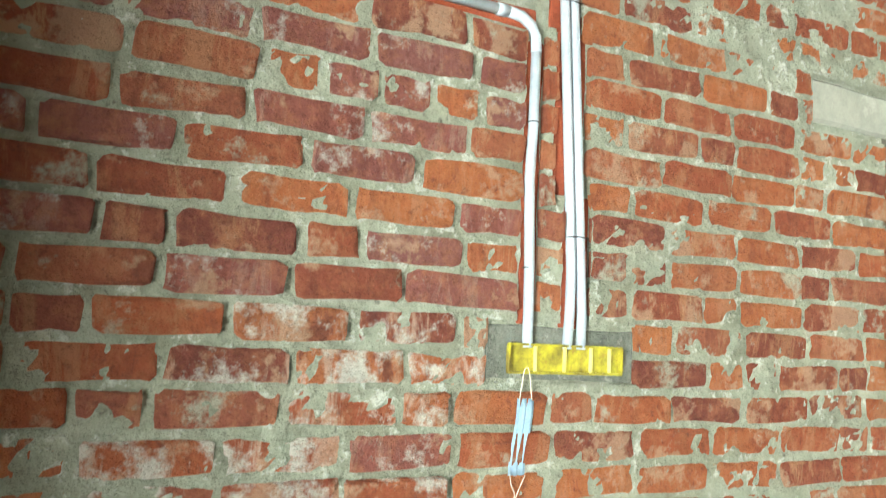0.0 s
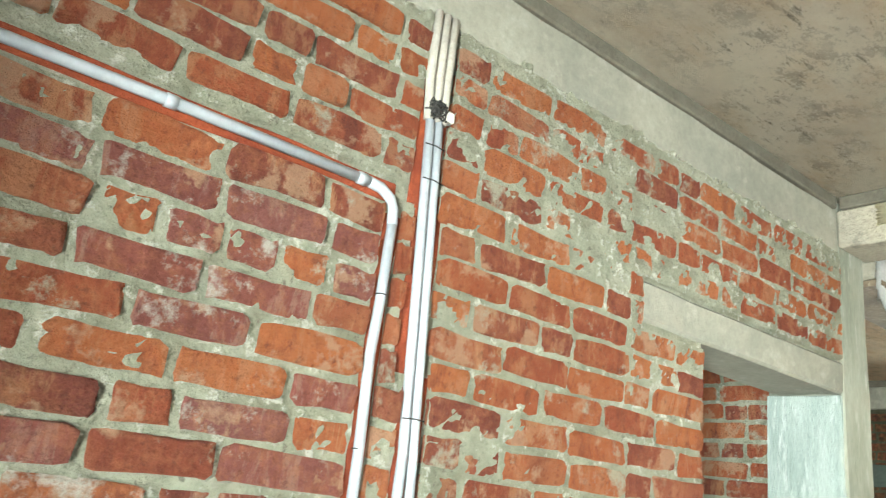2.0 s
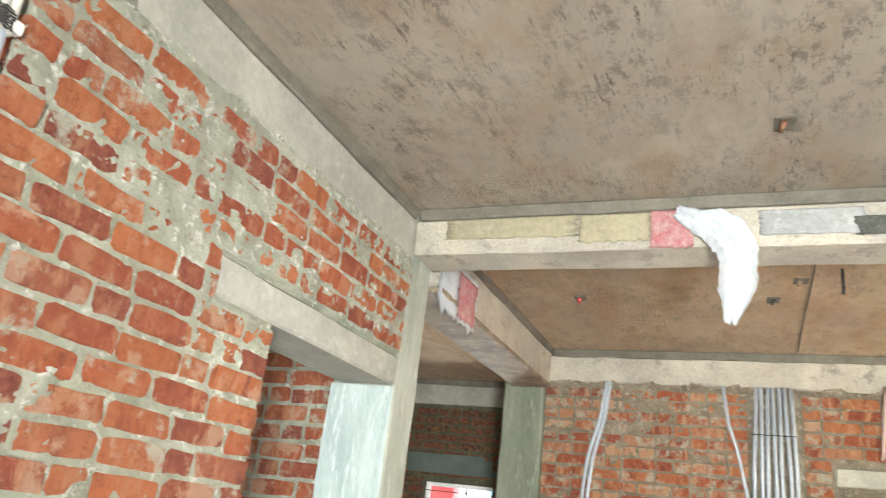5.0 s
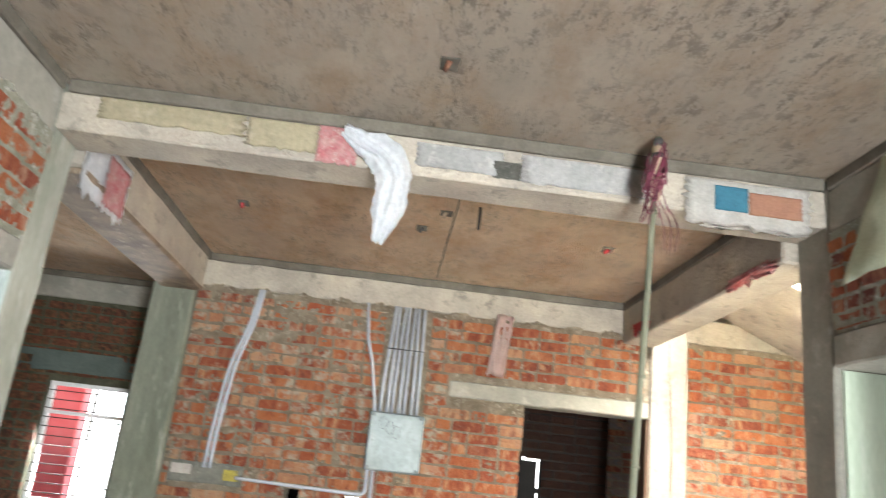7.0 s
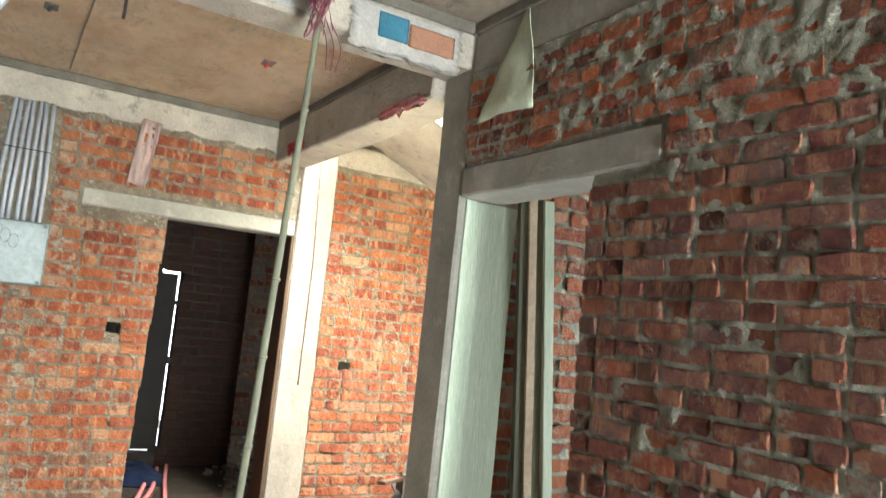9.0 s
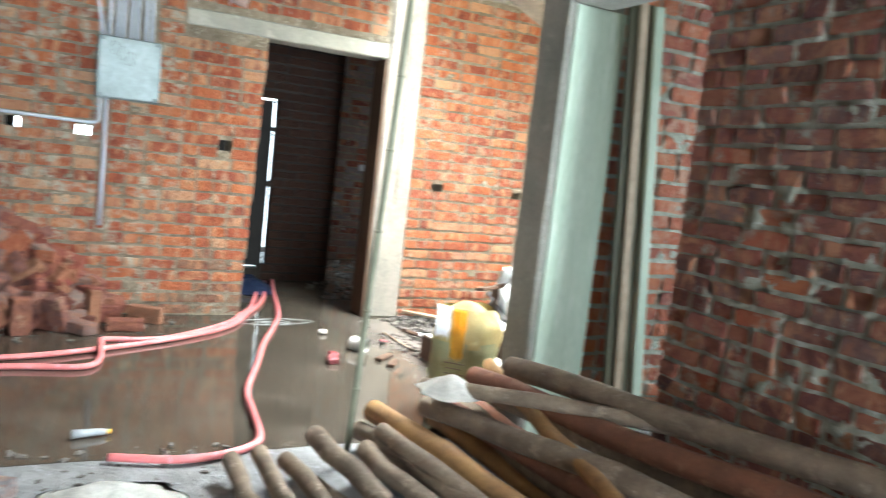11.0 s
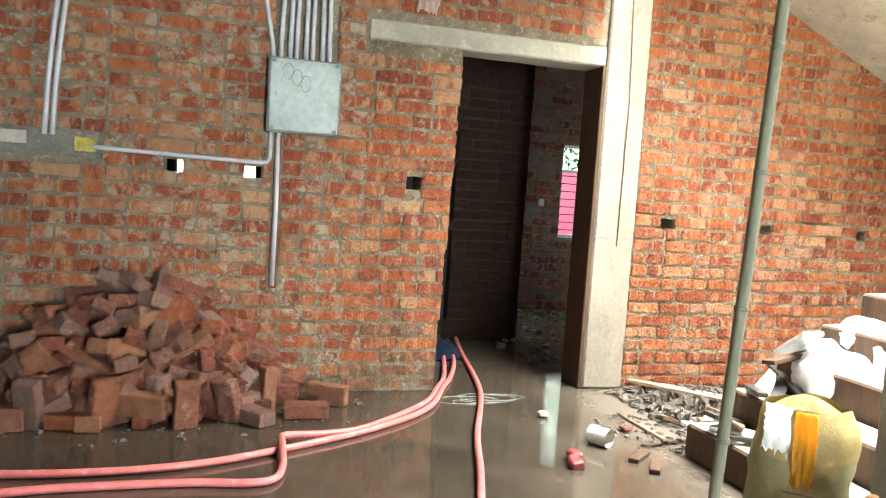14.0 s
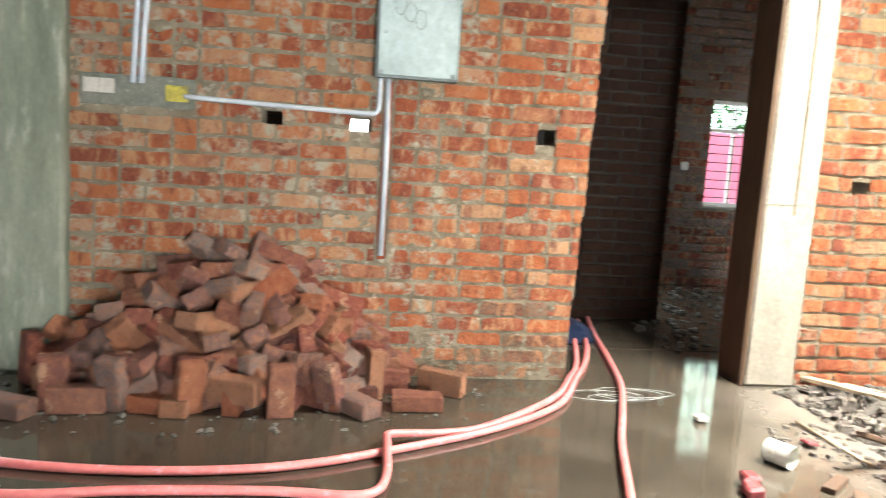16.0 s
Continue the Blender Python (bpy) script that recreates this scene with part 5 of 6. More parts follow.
# ---- props and poles ----


def bamboo(name, a, b, radius, label, material=M_BAMBOO, nodes=11, group=""):
    a, b = Vector(a), Vector(b)
    ob = empty(name, a, label, "pole", group)
    pts = [a + (b - a) * k / 8 + Vector((0, noise.noise(Vector((k * 0.6, a.x * 9, a.y * 7))), noise.noise(Vector((a.y * 5, k * 0.6, a.x)))) ) * (0.006 if radius < 0.02 else 0.03) for k in range(9)]
    under(ob, tube("stem", pts, radius, material, taper=radius * 0.85))
    d = (b - a).normalized()
    for k in range(1, nodes):
        p = pts[min(8, round(8 * k / nodes))].lerp(a + (b - a) * k / nodes, 0.9)
        under(ob, tube("node", [p - d * 0.006, p, p + d * 0.006], radius * 1.12, material))
    return ob


bamboo("bamboo_prop", (3.36, -0.915, 0.0), (3.32, -1.03, 2.975), 0.0155, "grey green bamboo prop between floor and ceiling", nodes=9)
tangle = empty("wire_bundle", (3.32, -1.02, 2.62), "maroon wire bundle tied round the prop below the ceiling", "wire bundle")
rng = random.Random(5)
for k in range(26):
    a0, z = rng.uniform(0, math.tau), rng.uniform(2.66, 2.88)
    r = rng.uniform(0.022, 0.058)
    loop = [(3.325 + r * math.cos(a0 + t * 1.3) * rng.uniform(0.7, 1), -1.02 + r * math.sin(a0 + t * 1.3), z + 0.10 * math.cos(t * 1.9 + a0)) for t in range(5)]
    under(tangle, tube("wire", curve_points(loop, 4), 0.0022, M_WIRE, sides=4))
for k in range(3):
    under(tangle, tube("wire", curve_points([(3.31, -1.02 - 0.02 * k, 2.68), (3.30, -1.05 - 0.03 * k, 2.58), (3.31, -1.06 - 0.02 * k, 2.48)], 4), 0.0022, M_WIRE, sides=4))
under(tangle, tube("paper_wrap", [(3.325, -1.022, 2.70), (3.322, -1.026, 2.93)], 0.023, M_PLANK, None, "pale paper wrap"))
under(tangle, tube("tape", [(3.321, -1.027, 2.88), (3.321, -1.027, 2.90)], 0.0245, M_BLACK))
under(tangle, tube("tape", [(3.321, -1.028, 2.94), (3.321, -1.028, 2.965)], 0.0215, M_BLACK))

POLE_ENDS = [
    ((3.80, -1.62, 0.10), (1.3, -1.42, 0.22), 0.055, M_TIMBER), ((3.70, -1.45, 0.16), (0.9, -1.55, 0.30), 0.050, M_TIMBER_RED),
    ((3.52, -1.10, 0.17), (1.5, -1.50, 0.10), 0.052, M_TIMBER_ORANGE), ((3.86, -1.72, 0.27), (1.1, -1.72, 0.40), 0.055, M_TIMBER),
    ((3.66, -1.58, 0.36), (0.9, -1.68, 0.55), 0.050, M_TIMBER_RED), ((3.61, -1.33, 0.27), (1.2, -1.62, 0.44), 0.048, M_TIMBER),
    ((3.46, -1.08, 0.05), (1.4, -1.30, 0.05), 0.045, M_TIMBER), ((3.72, -1.50, 0.05), (1.0, -1.62, 0.06), 0.052, M_TIMBER_ORANGE),
    ((3.80, -1.80, 0.05), (1.2, -1.80, 0.07), 0.050, M_TIMBER_RED), ((3.50, -1.68, 0.46), (1.15, -1.80, 0.62), 0.052, M_TIMBER),
    ((3.58, -1.28, 0.38), (2.2, -1.82, 0.50), 0.034, M_TIMBER), ((3.75, -1.72, 0.40), (1.9, -1.30, 0.30), 0.036, M_TIMBER_ORANGE), ((3.50, -1.02, 0.10), (2.0, -1.20, 0.20), 0.042, M_TIMBER)]
for a, b, r, m in POLE_ENDS:
    if a[2] > 0.25:
        a = (a[0] - 0.14, a[1], a[2] - 0.05)
    bamboo("timber_pole", a, b, r, "weathered round timber prop in a heap beside the wall", m, 1, "heap of timber props")
SHORT = [((3.30, -0.43, 0.10), (2.1, -0.42, 0.04), 0.035), ((3.28, -0.52, 0.13), (2.0, -0.56, 0.05), 0.034), ((3.24, -0.62, 0.10), (1.9, -0.75, 0.05), 0.036),
         ((3.32, -0.75, 0.17), (1.8, -0.95, 0.06), 0.042), ((3.20, -0.93, 0.14), (1.9, -1.15, 0.05), 0.040), ((3.26, -1.03, 0.18), (1.7, -1.28, 0.12), 0.040), ((3.10, -0.70, 0.05), (2.0, -0.85, 0.05), 0.036)]
for a, b, r in SHORT:
    bamboo("timber_pole", a, b, r, "short grey timber offcut lying on the floor", M_TIMBER, 1, "heap of timber props")
bamboo("timber_stick", (3.62, -1.90, 0.36), (4.30, -2.60, 0.52), 0.018, "thin dark stick leaning on the timber heap", M_TIMBER, 1, "heap of timber props")
def board(name, y_foot, y_head, width, material, label, x=3.50, z1=2.2):
    """A board standing in the side doorway, leaning a little."""
    ob = mesh_object(name, rough_box(-0.014, 0.014, -width / 2, width / 2, 0, z1, 0.3, 0.002, 0.003, int(width * 100)), material)
    lean = math.degrees(math.atan2(y_foot - y_head, z1))
    ob.matrix_basis = pose(x, y_foot, 0.005, lean, 0, 0)
    return tagged(ob, label, "board", "boards leaning in the side doorway")


board("shuttering_board", -2.40, -2.225, 0.055, M_BAMBOO, "mossy shuttering board leaning beside the column", 3.50)
board("shuttering_board", -2.455, -2.27, 0.05, M_PLANK, "pale shuttering board leaning beside the column", 3.49)
board("shuttering_board", -2.52, -2.32, 0.05, M_BAMBOO, "mossy shuttering board leaning beside the column", 3.505)
board("shuttering_board", -2.59, -2.37, 0.06, M_CONCRETE_GREEN, "cement splashed shuttering board leaning beside the column", 3.49)
# green render; the west face's stronger light is also in its paleness
structure("column_render", rough_box(3.506, 3.5195, -2.20, -1.905, 0, 2.125, 0.15, 0.002, 0.002, 72), M_CONCRETE_GREEN, "pale green cement render on the column", "plaster")
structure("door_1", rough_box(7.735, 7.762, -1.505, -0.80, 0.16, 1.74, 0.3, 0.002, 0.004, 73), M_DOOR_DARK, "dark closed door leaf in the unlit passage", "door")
# dark brown board added where the column's reveal lies in shadow
structure("reveal_board", rough_box(6.196, 6.45, -2.028, -2.0, 0.0, 2.098, 0.3, 0.002, 0.004, 70), M_JAMB, "dark timber board added over the column's shaded door reveal", "door frame")

# ---- brick heap ----


def loose_brick():
    bm = rough_box(-0.116, 0.116, -0.056, 0.056, -0.036, 0.036, 0.055, 0.0035, 0.004, 80)
    return mesh_object("loose_brick", bm, M_BRICK_LOOSE)


first_brick = tagged(loose_brick(), "loose red brick in a tumbled heap against the wall", "brick", "heap of loose bricks")
rng = random.Random(42)
places = []
for layer in range(9):
    z = 0.04 + 0.072 * layer
    f = 1 - layer / 9.6
    rx, ry = 0.55 * f, 0.92 * f ** 0.85
    cx, cy = 6.18, 0.75 - 0.10 * (1 - f)
    n = max(3, int(23 * f))
    for k in range(n):
        a = math.pi * (0.5 + (k + rng.uniform(0.2, 0.8)) / n)
        s = rng.uniform(0.86, 1.02)
        x = min(cx + rx * s * math.cos(a), 6.12)
        places.append((x, cy + ry * s * math.sin(a), z))
    for k in range(int(8 * f)):
        places.append((rng.uniform(cx - rx * 0.7, 6.1), cy + ry * rng.uniform(-0.75, 0.75), z))
for i, (x, y, z) in enumerate(places):
    wild = rng.random() < 0.6
    rx, ry, rz = (rng.uniform(-60, 60), rng.uniform(-50, 50), rng.uniform(0, 180)) if wild else (rng.choice((0, 84, 14, -16)), rng.choice((0, 16, -20)), rng.uniform(0, 180))
    if z < 0.08:
        rx, ry = rng.choice(((0, 0), (90, 0), (4, 88), (0, 0), (25, 10)))
        z = {0: 0.037, 90: 0.058, 4: 0.115, 25: 0.06}[rx]
    m = pose(x, y, z, rx, ry, rz)
    if i == 0:
        first_brick.matrix_basis = m
    else:
        copy_thing(first_brick, m)
for x, y, rx, rz, z in ((5.63, 0.93, 0, 80, 0.037), (5.60, 0.62, 82, 70, 0.115), (5.72, -0.18, 0, 88, 0.037), (5.95, -0.32, 90, 60, 0.058), (5.66, 0.10, 0, 40, 0.037), (5.56, 1.52, 0, 70, 0.037), (5.60, 1.25, 90, 95, 0.058)):
    copy_thing(first_brick, pose(x, y, z, rx, 0, rz))
for x, y, lean, rz in ((5.58, 0.42, 82, 12), (5.62, 1.12, 80, -20), (5.60, 0.80, 76, 30), (5.66, 0.22, 70, -35), (5.64, 1.36, 84, 15)):
    copy_thing(first_brick, pose(x, y, 0.118, 0, lean, rz))

# ---- hoses ----
hose = empty("water_hose", (5.3, 0.0, 0.02), "pink plastic water hose doubled back across the wet floor", "hose")
line = [(7.6, -1.52, 0.018), (6.9, -1.36, 0.018), (6.45, -1.20, 0.018), (6.23, -1.09, 0.018), (5.78, -0.87, 0.018), (5.46, -0.51, 0.018), (5.20, -0.03, 0.018), (5.04, 0.38, 0.018), (5.00, 0.85, 0.018), (5.06, 1.32, 0.018), (5.20, 1.64, 0.018),
        (5.20, 1.80, 0.018), (5.08, 1.86, 0.018), (4.95, 1.78, 0.018), (4.82, 1.25, 0.018), (4.85, 0.83, 0.018), (4.85, 0.38, 0.018), (4.82, 0.13, 0.018), (4.86, 0.03, 0.018), (5.0, -0.01, 0.018), (5.20, -0.02, 0.045), (5.29, -0.04, 0.05), (5.36, -0.25, 0.03),
        (5.48, -0.47, 0.018), (5.86, -0.86, 0.018), (6.20, -1.04, 0.018), (6.5, -1.17, 0.018), (7.5, -1.45, 0.018)]
under(hose, tube("hose", curve_points(line, 7), 0.0165, M_HOSE, sides=10))
hose2 = empty("water_hose", (5.0, -0.9, 0.02), "pink plastic water hose running out of the dark doorway", "hose")
line = [(7.7, -1.62, 0.018), (7.15, -1.50, 0.018), (6.58, -1.395, 0.018), (6.1, -1.29, 0.018), (5.71, -1.155, 0.018), (5.3, -1.0, 0.018), (4.85, -0.863, 0.018), (4.34, -0.70, 0.018), (4.0, -0.66, 0.018), (3.72, -0.63, 0.02), (3.57, -0.57, 0.028), (3.49, -0.42, 0.028), (3.47, -0.25, 0.028), (3.54, 0.0, 0.028)]
under(hose2, tube("hose", curve_points(line, 7), 0.0165, M_HOSE, sides=10))

film = empty("plastic_film", (6.0, -1.2, 0.003), "thin clear plastic scrap lying flat on the wet floor", "plastic film")
rng = random.Random(12)
for k in range(5):
    cx, cy, r = 5.98 + rng.uniform(-0.06, 0.06), -1.20 + rng.uniform(-0.12, 0.12), rng.uniform(0.10, 0.26)
    ring = [(cx + 0.42 * r * math.cos(t * 0.9 + k) * rng.uniform(0.8, 1.2), cy + r * math.sin(t * 0.9 + k) * rng.uniform(0.8, 1.2), 0.004) for t in range(7)]
    under(film, tube("film_edge", curve_points(ring, 4), 0.0016, M_BOTTLE, sides=4))

# ---- rubble and sheets by the edge of the first room ----
dusty_mesh = first_brick.data.copy()
dusty_mesh.materials[0] = M_BRICK_DUSTY
rng = random.Random(9)
for x, y, z, rx, rz in ((3.62, 0.62, 0.045, 0, 70), (3.50, 0.50, 0.05, 10, 20), (3.40, 0.70, 0.06, 20, 120), (3.30, 0.55, 0.05, 0, 60), (3.75, 0.80, 0.045, 0, 100), (3.45, 0.85, 0.10, 25, 30), (3.25, 0.85, 0.06, 15, 140), (3.58, 1.0, 0.06, 0, 80),
                        (3.35, 1.1, 0.08, 30, 10), (3.15, 0.65, 0.05, 0, 45), (3.10, 0.9, 0.06, 80, 75), (3.80, 0.98, 0.045, 0, 60), (3.54, 0.72, 0.12, 15, 95), (3.2, 0.4, 0.045, 0, 150)):
    b = copy_thing(first_brick, pose(x, y, z, rx, 5, rz))
    b.data = dusty_mesh
    tagged(b, "broken red brick among plastic sheets on the floor", "brick", "broken bricks by the sheets")


def mound(name, cx, cy, rx, ry, h, material, label, seed, base=0.0):
    """A crumpled sheet lying over rubble."""
    bm = bmesh.new()
    n, rings_n = 56, 20
    centre = bm.verts.new((cx, cy, base + h))
    rings = []
    for j in range(1, rings_n + 1):
        f = j / rings_n
        ring = []
        for k in range(n):
            a = k * math.tau / n
            edge = 1 + 0.25 * noise.noise(Vector((math.cos(a) * 2, math.sin(a) * 2, seed)))
            x, y = cx + rx * f * edge * math.cos(a), cy + ry * f * edge * math.sin(a)
            fold = noise.noise(Vector((x * 5, y * 5, seed))) * 0.6 + abs(noise.noise(Vector((x * 10, y * 10, seed + 3)))) * 0.22
            ring.append(bm.verts.new((x, y, max(base + 0.006, base + h * (1 - f ** 1.6) * (1 + 0.5 * fold) + 0.05 * fold * h / 0.15))))
        rings.append(ring)
    for k in range(n):
        bm.faces.new((centre, rings[0][k], rings[0][(k + 1) % n]))
        for r0, r1 in zip(rings, rings[1:]):
            bm.faces.new((r0[k], r1[k], r1[(k + 1) % n], r0[(k + 1) % n]))
    bmesh.ops.solidify(bm, geom=bm.faces[:], thickness=0.003)
    return tagged(smooth(mesh_object(name, bm, material)), label, "plastic sheet")


mound("plastic_bag", 3.28, -1.34, 0.16, 0.15, 0.07, M_PAPER, "torn pale bag lying on the timber heap", 35, 0.33)
mound("plastic_sheet", 3.62, 1.22, 0.46, 0.36, 0.17, M_SHEET, "crumpled grey plastic sheet over broken bricks", 31)
mound("plastic_sheet", 3.72, 0.86, 0.16, 0.22, 0.15, M_SHEET_WHITE, "crumpled white plastic sheet on broken bricks", 32)
mound("plastic_sheet", 3.02, 0.62, 0.20, 0.22, 0.14, M_SHEET_WHITE, "crumpled pale plastic sheet on the floor", 33)
mound("cement_bag", 3.15, 1.15, 0.40, 0.32, 0.16, M_SHEET, "flattened grey cement bag on the floor", 34)
mound("cement_bag", 3.22, 0.0, 0.15, 0.24, 0.05, M_PAPER, "flattened dusty paper cement bag on the floor", 36)


def bottle(x, y, rz):
    ob = empty("plastic_bottle", (x, y, 0.03), "crushed clear plastic bottle with an orange cap on the wet floor", "bottle")
    c, s = math.cos(rz), math.sin(rz)
    at = lambda d, r: (x + c * d, y + s * d, r)
    under(ob, tube("bottle_body", [at(-0.06, 0.022), at(-0.02, 0.022), at(0.04, 0.021), at(0.075, 0.018)], 0.020, M_BOTTLE, taper=0.013))
    under(ob, tube("cap", [at(0.078, 0.018), at(0.092, 0.018)], 0.010, M_SACK_ORANGE, None, "orange cap"))
    return ob


bottle(3.83, 0.07, -1.4)

can = empty("paint_tin", (5.15, -1.61, 0.0), "white paint tin lying on its side", "tin")
bm = bmesh.new()
made = bmesh.ops.create_cone(bm, cap_ends=True, segments=28, radius1=0.047, radius2=0.047, depth=0.11)
bm.normal_update()
top = [f for f in bm.faces if f.normal.z > 0.9]
inner = bmesh.ops.inset_region(bm, faces=top, thickness=0.004)
for v in top[0].verts:
    v.co.z -= 0.085
can_body = under(can, part("tin_body", bm, M_TIN, None))
can_body.matrix_parent_inverse = Matrix.Identity(4)
can_body.matrix_basis = Matrix.Translation((0, 0, 0.048)) @ pose(0, 0, 0, 90, 0, -60)
for k, (x, y) in enumerate(((4.95, -1.37), (4.88, -1.33), (5.35, -1.88))):
    tagged(mesh_object("crumpled_wrapper", rough_box(x - 0.035, x + 0.035, y - 0.03, y + 0.03, 0.003, 0.045 if k < 2 else 0.015, 0.012, 0.030, 0.008, 90 + k), M_WRAPPER), "crumpled red wrapper on the wet floor", "wrapper", "litter on the floor")
tagged(mesh_object("crumpled_paper", rough_box(5.60, 5.67, -1.53, -1.48, 0.002, 0.03, 0.02, 0.02, 0.006, 95), M_PAPER), "crumpled pale paper on the wet floor", "paper", "litter on the floor")
tagged(tube("stick", [(5.62, -1.98, 0.012), (5.12, -2.0, 0.012)], 0.008, M_PLANK), "thin pale stick on the floor", "stick")

# ---- things by the stair ----
sack = empty("cement_sack", (4.12, -1.90, 0.0), "full yellow woven sack with a folded white mouth", "sack")
bm = bmesh.new()
n, levels = 36, 20
rings = []
for j in range(levels + 1):
    f = j / levels
    r = (0.168 + 0.018 * math.sin(f * 3.1)) * (1 - 0.12 * max(0, f - 0.85) / 0.15)
    ring = []
    for k in range(n):
        a = k * math.tau / n
        w = 1 + 0.12 * noise.noise(Vector((math.cos(a) * 1.6, math.sin(a) * 1.6, f * 3))) + 0.09 * noise.noise(Vector((math.cos(a) * 5, math.sin(a) * 5, f * 9)))
        ring.append(bm.verts.new((4.12 + r * 0.85 * w * math.cos(a), -1.90 + r * w * math.sin(a), 0.003 + 0.52 * f + (0.03 * noise.noise(Vector((a, 3, 1))) if j == levels else 0))))
    rings.append(ring)
for r0, r1 in zip(rings, rings[1:]):
    for k in range(n):
        bm.faces.new((r0[k], r0[(k + 1) % n], r1[(k + 1) % n], r1[k]))
bm.faces.new(rings[0][::-1])
sack_body = under(sack, smooth(part("sack_body", bm, [M_SACK, M_SACK_PALE], None)))
for p in sack_body.data.polygons:
    p.material_index = 1 if p.center.z < 0.36 + 0.03 * noise.noise(p.center * 12) else 0
lip = mound("fold", 4.12, -1.90, 0.125, 0.14, 0.06, M_SACK, "", 41, 0.49)
for key in ("label", "category"):
    if key in lip:
        del lip[key]
under(sack, lip)
for k, (y, w, h, m, nm) in enumerate(((-1.90, 0.07, 0.24, M_SACK_ORANGE, "printed_stripe"), (-1.76, 0.09, 0.15, M_SHEET_WHITE, "folded_flap"))):
    ob = sheet(nm, w, h, m, 0.012, 51 + k, edge=0.2)
    ob.matrix_basis = pose(3.985, -1.779, 0.535, 0, 0, -132) if k == 0 else pose(4.05, -1.716, 0.545, 0, 0, -155)
    under(sack, ob)
for k in range(7):
    bar = mesh_object("print_bar", rough_box(-0.06 + 0.006 * (k % 3), 0.05 - 0.012 * (k % 2), -0.002, 0.002, -0.0025, 0.0025, 0.05, 0.0, 0.0005), M_TIMBER)
    bar.matrix_basis = pose(3.972, -1.770, 0.12 + 0.026 * k, 0, 0, -132)
    under(sack, bar)

sack.matrix_basis = Matrix.Translation((3.96, -1.76, 0.0)) @ Matrix.Diagonal((1, 1, 1.08, 1))

bag = empty("white_bag", (4.80, -2.75, 0.34), "bulging white plastic bags heaped on the steps", "bag")
for k, (x, y, z, r) in enumerate(((4.90, -2.80, 0.50, 0.16), (4.72, -2.62, 0.45, 0.18), (4.55, -2.9, 0.57, 0.17), (4.80, -2.86, 0.64, 0.12))):
    bm = bmesh.new()
    bmesh.ops.create_icosphere(bm, subdivisions=4, radius=r)
    for v in bm.verts:
        d = 1 + 0.25 * noise.noise(v.co * 9 + Vector((k * 5, 0, 0))) + 0.10 * abs(noise.noise(v.co * 28))
        v.co = Vector((v.co.x * d + x, v.co.y * d * 1.15 + y, max(v.co.z * d * 0.85 + z, 0.345)))
    under(bag, smooth(part("bag_bulge", bm, M_SHEET_WHITE, None)))


def plank(x, y, z, length, width, rx, ry, rz, material, label="splintered plank on the rubble by the stair"):
    ob = mesh_object("plank", rough_box(-length / 2, length / 2, -width / 2, width / 2, -0.011, 0.011, 0.12, 0.004, 0.003, int(100 * x)), material)
    ob.matrix_basis = pose(x, y, z, rx, ry, rz)
    return tagged(ob, label, "plank", "planks by the stair")


plank(5.92, -2.52, 0.07, 1.0, 0.06, 0, 4, 22, M_PLANK)
plank(5.85, -2.75, 0.05, 0.7, 0.08, 5, 3, 30, M_PLANK)
plank(5.30, -2.45, 0.07, 0.5, 0.07, 10, 6, -60, M_TIMBER)
plank(5.22, -2.30, 0.10, 0.55, 0.05, 0, 10, -40, M_PLANK)
plank(5.15, -2.60, 0.22, 0.55, 0.18, 25, -25, -65, M_SHEET_WHITE, "dusty white board leaning on the steps")
plank(5.05, -2.40, 0.14, 0.6, 0.06, 0, 18, -75, M_TIMBER)
plank(4.70, -2.12, 0.195, 0.32, 0.12, 0, 3, 20, M_SHEET_WHITE, "dusty white board lying on the step")
plank(4.82, -2.25, 0.37, 0.4, 0.05, 0, 8, -30, M_BLACK, "charred stick on the step")
plank(4.62, -2.06, 0.20, 0.3, 0.05, 8, 0, 65, M_BLACK, "charred stick on the step")
plank(4.95, -1.72, 0.014, 0.17, 0.05, 0, 0, -50, M_JAMB)
plank(4.80, -1.72, 0.014, 0.14, 0.05, 0, 0, -35, M_JAMB)


rng = random.Random(77)
for k in range(16):
    x, y = rng.uniform(4.78, 5.2), rng.uniform(-2.75, -2.12)
    z = (0.17 * (int((-1.98 - y) / 0.25) + 1) if x < 4.97 else 0.05) + rng.uniform(0.03, 0.07)
    plank(x, y, z, rng.uniform(0.22, 0.6), rng.uniform(0.03, 0.11), rng.uniform(-18, 18), rng.uniform(-14, 24), rng.uniform(-85, -10), rng.choice((M_BLACK, M_JAMB, M_SHEET_WHITE, M_TIMBER, M_RUBBLE, M_BLACK)), "dusty broken board in the litter on the steps")


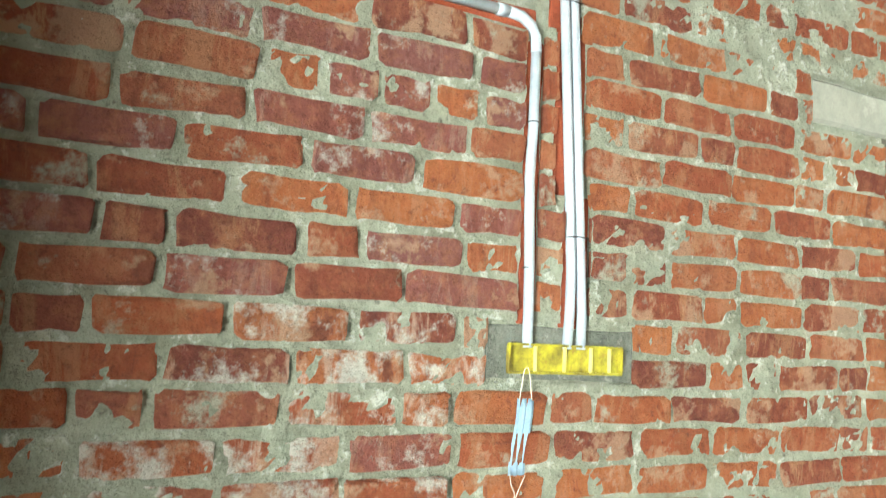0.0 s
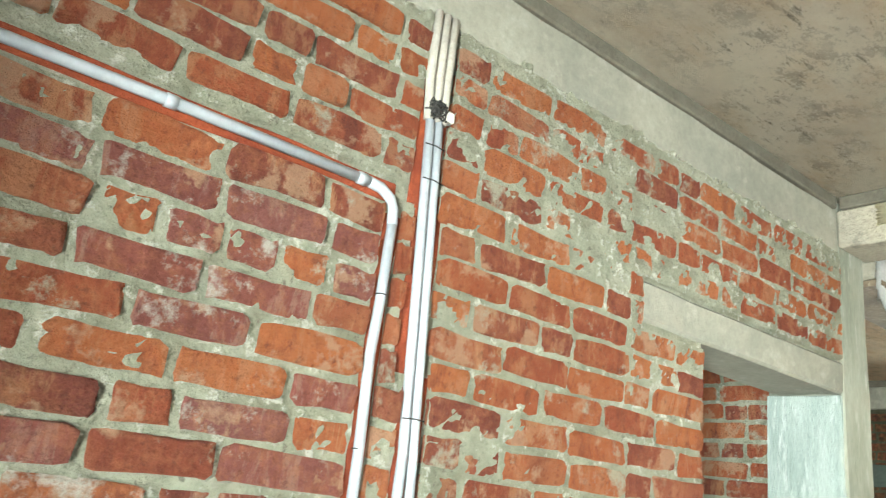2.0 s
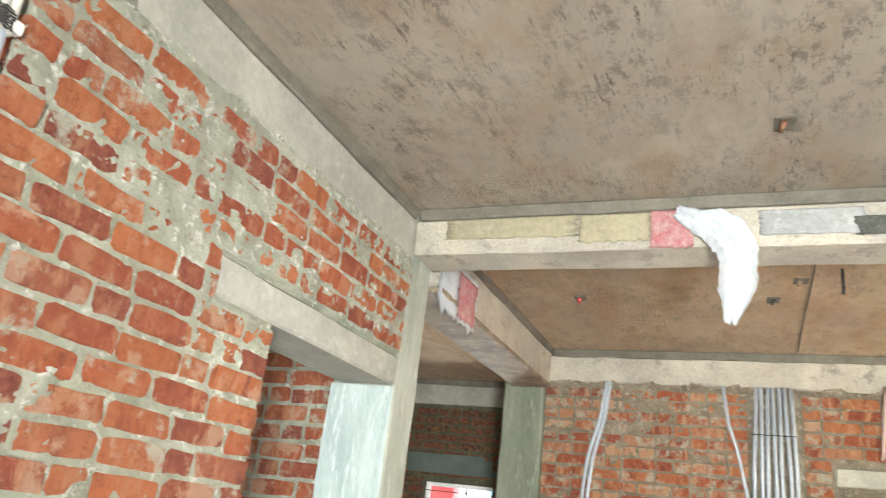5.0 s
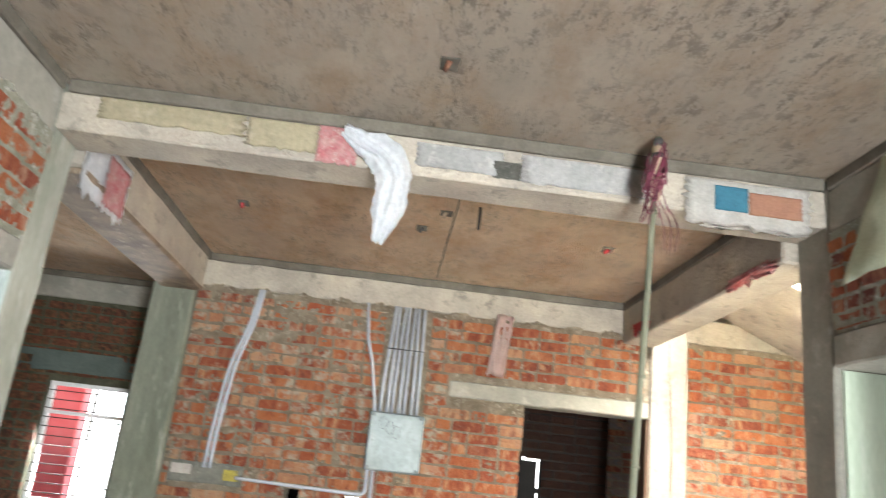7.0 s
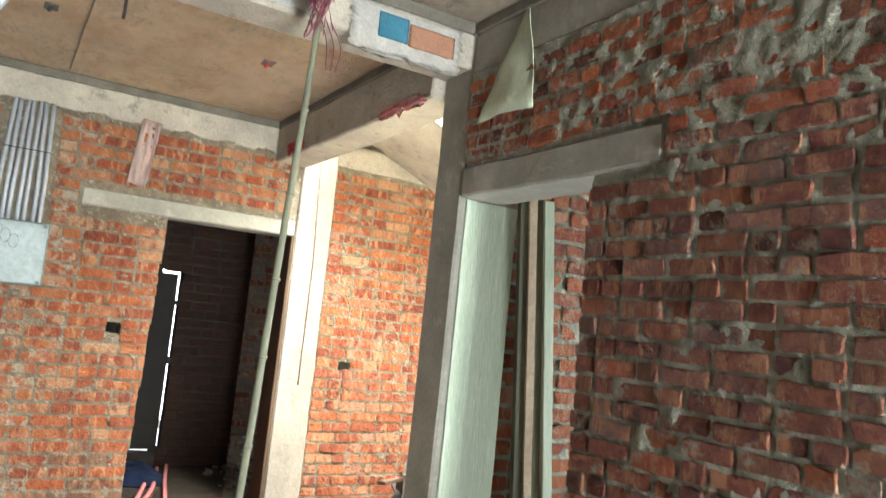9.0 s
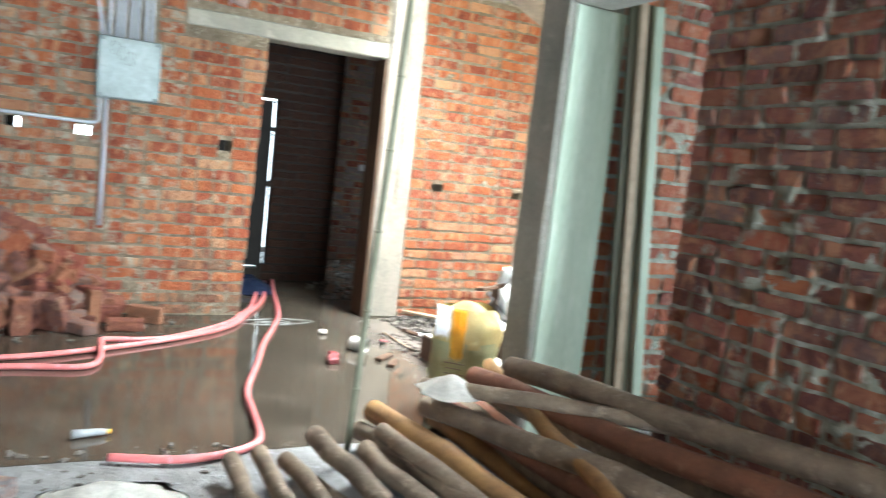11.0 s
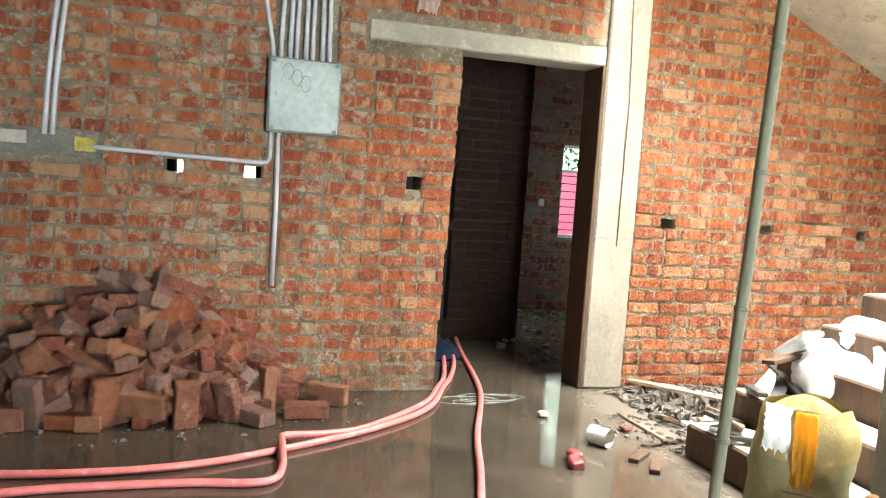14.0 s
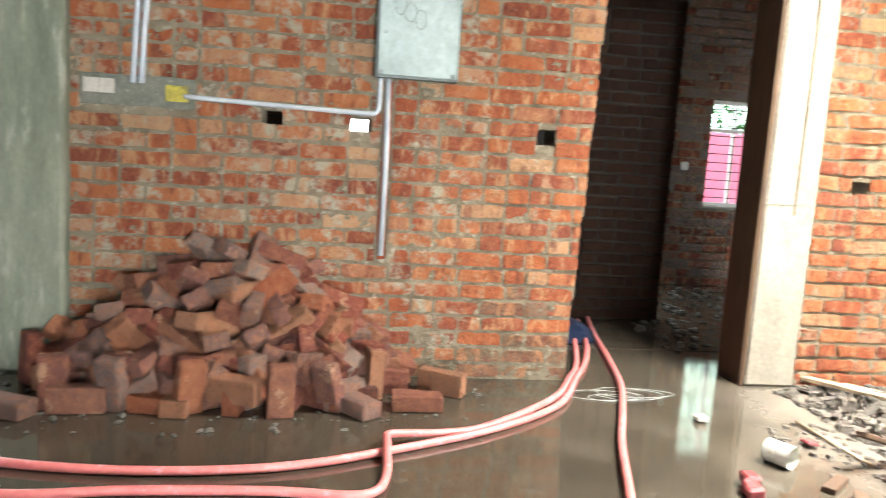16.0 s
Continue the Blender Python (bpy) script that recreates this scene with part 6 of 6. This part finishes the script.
def debris(name, x0, x1, y0, y1, count, size, seed, label, lift=0.0):
    """A scatter of small broken pieces, too many to count."""
    rng = random.Random(seed)
    verts, faces = [], []
    for _ in range(count):
        x, y = rng.uniform(x0, x1), rng.uniform(y0, y1)
        s = size * rng.uniform(0.3, 1.0) ** 1.5
        a, flat = rng.uniform(0, math.tau), rng.uniform(0.3, 0.8)
        pile = lift * max(0, 1 - ((x - (x0 + x1) / 2) / (x1 - x0) * 2) ** 2) * max(0, 1 - ((y - (y0 + y1) / 2) / (y1 - y0) * 2) ** 2)
        base = len(verts)
        for c in ((-1, -1, 0), (1, -1, 0), (1, 1, 0), (-1, 1, 0), (-0.7, -0.8, 1), (0.8, -0.6, 1), (0.6, 0.8, 1), (-0.8, 0.7, 1)):
            u, v, w = c[0] * s * rng.uniform(0.7, 1.2), c[1] * s * 0.6 * rng.uniform(0.7, 1.2), c[2] * s * flat
            verts.append((x + u * math.cos(a) - v * math.sin(a), y + u * math.sin(a) + v * math.cos(a), w + pile * rng.random() + 0.001))
        faces += [tuple(base + i for i in q) for q in ((0, 3, 2, 1), (4, 5, 6, 7), (0, 1, 5, 4), (1, 2, 6, 5), (2, 3, 7, 6), (3, 0, 4, 7))]
    data = bpy.data.meshes.new(name)
    data.from_pydata(verts, [], faces)
    data.materials.append(M_RUBBLE)
    return tagged(new(name, data), label, "rubble", kind="stuff")


debris("rubble", 5.15, 6.18, -3.1, -2.15, 520, 0.038, 1, "grey mortar rubble and splinters against the wall", 0.09)
debris("rubble", 4.98, 5.6, -2.5, -1.75, 160, 0.022, 2, "grey mortar crumbs on the drying floor")
debris("rubble", 5.35, 6.1, -0.5, 1.7, 130, 0.02, 3, "brick crumbs round the heap")
debris("rubble", 2.4, 3.7, -0.5, 1.3, 420, 0.02, 4, "mortar crumbs on the dusty floor")
debris("rubble", 3.6, 7.5, 1.8, 4.5, 900, 0.03, 5, "wet rubble on the hall floor")
debris("rubble", 6.9, 9.3, -4.0, -1.9, 300, 0.04, 6, "dark rubble on the back room floor")

# ---- hall and back room ----
stool = empty("wooden_bench", (5.25, 2.34, 0), "brown varnished wooden bench standing in shallow water", "bench")
bm = bmesh.new()
box(bm, 5.02, 5.42, 2.05, 2.94, 0.39, 0.42)
bmesh.ops.bevel(bm, geom=bm.edges[:], offset=0.006, segments=2, affect="EDGES")
under(stool, part("seat", bm, M_TABLE, None))
for x in (5.05, 5.36):
    for y in (2.08, 2.88):
        under(stool, part("leg", rough_box(x - 0.02, x + 0.02, y - 0.02, y + 0.02, 0.004, 0.389, 0.2, 0.001, 0.004), M_TABLE, None))
for x in (5.05, 5.36):
    under(stool, part("stretcher", rough_box(x - 0.012, x + 0.012, 2.102, 2.858, 0.15, 0.19, 0.2, 0.001, 0.003), M_TABLE, None))
tagged(mesh_object("plastic_packet", rough_box(6.08, 6.28, 1.92, 2.1, 0.005, 0.09, 0.05, 0.03, 0.02, 77), M_SACK), "crumpled yellow packet at the foot of the column", "packet")
for k, (x, y) in enumerate(((7.2, 2.9), (7.0, 3.3))):
    mound("cement_bag", x, y, 0.3, 0.35, 0.14, M_SHEET_WHITE, "white cement bag lying in the hall", 61 + k)
mound("blue_tarpaulin", 7.30, -1.30, 0.34, 0.22, 0.13, M_TARP_BLUE, "crumpled dark blue tarpaulin inside the doorway", 71)
tagged(tube("wall_wire", [(7.585, 3.55, 2.7), (7.58, 3.5, 1.5), (7.58, 3.52, 0.95)], 0.008, M_PVC), "pale conduit down the hall wall", "conduit", "conduits on the brick walls")
bm = bmesh.new()
box(bm, 7.56, 7.598, 3.46, 3.56, 1.42, 1.52)
tagged(mesh_object("socket_box", bm, M_WHITE_PAINT), "small white socket box on the hall wall", "socket box")

bm = bmesh.new()
box(bm, 9.455, 9.488, -3.105, -3.035, 1.14, 1.22)
bmesh.ops.bevel(bm, geom=bm.edges[:], offset=0.006, segments=2, affect="EDGES")
tagged(mesh_object("socket_box", bm, M_WHITE_PAINT), "small white socket box on the back room wall", "socket box")

# ---- bricks ----
for wall, u0, u1, z0, z1, holes, near, headers, pick, seed in WALL_JOBS:
    lay_bricks(wall, u0, u1, z0, z1, holes, near, headers, pick, seed)
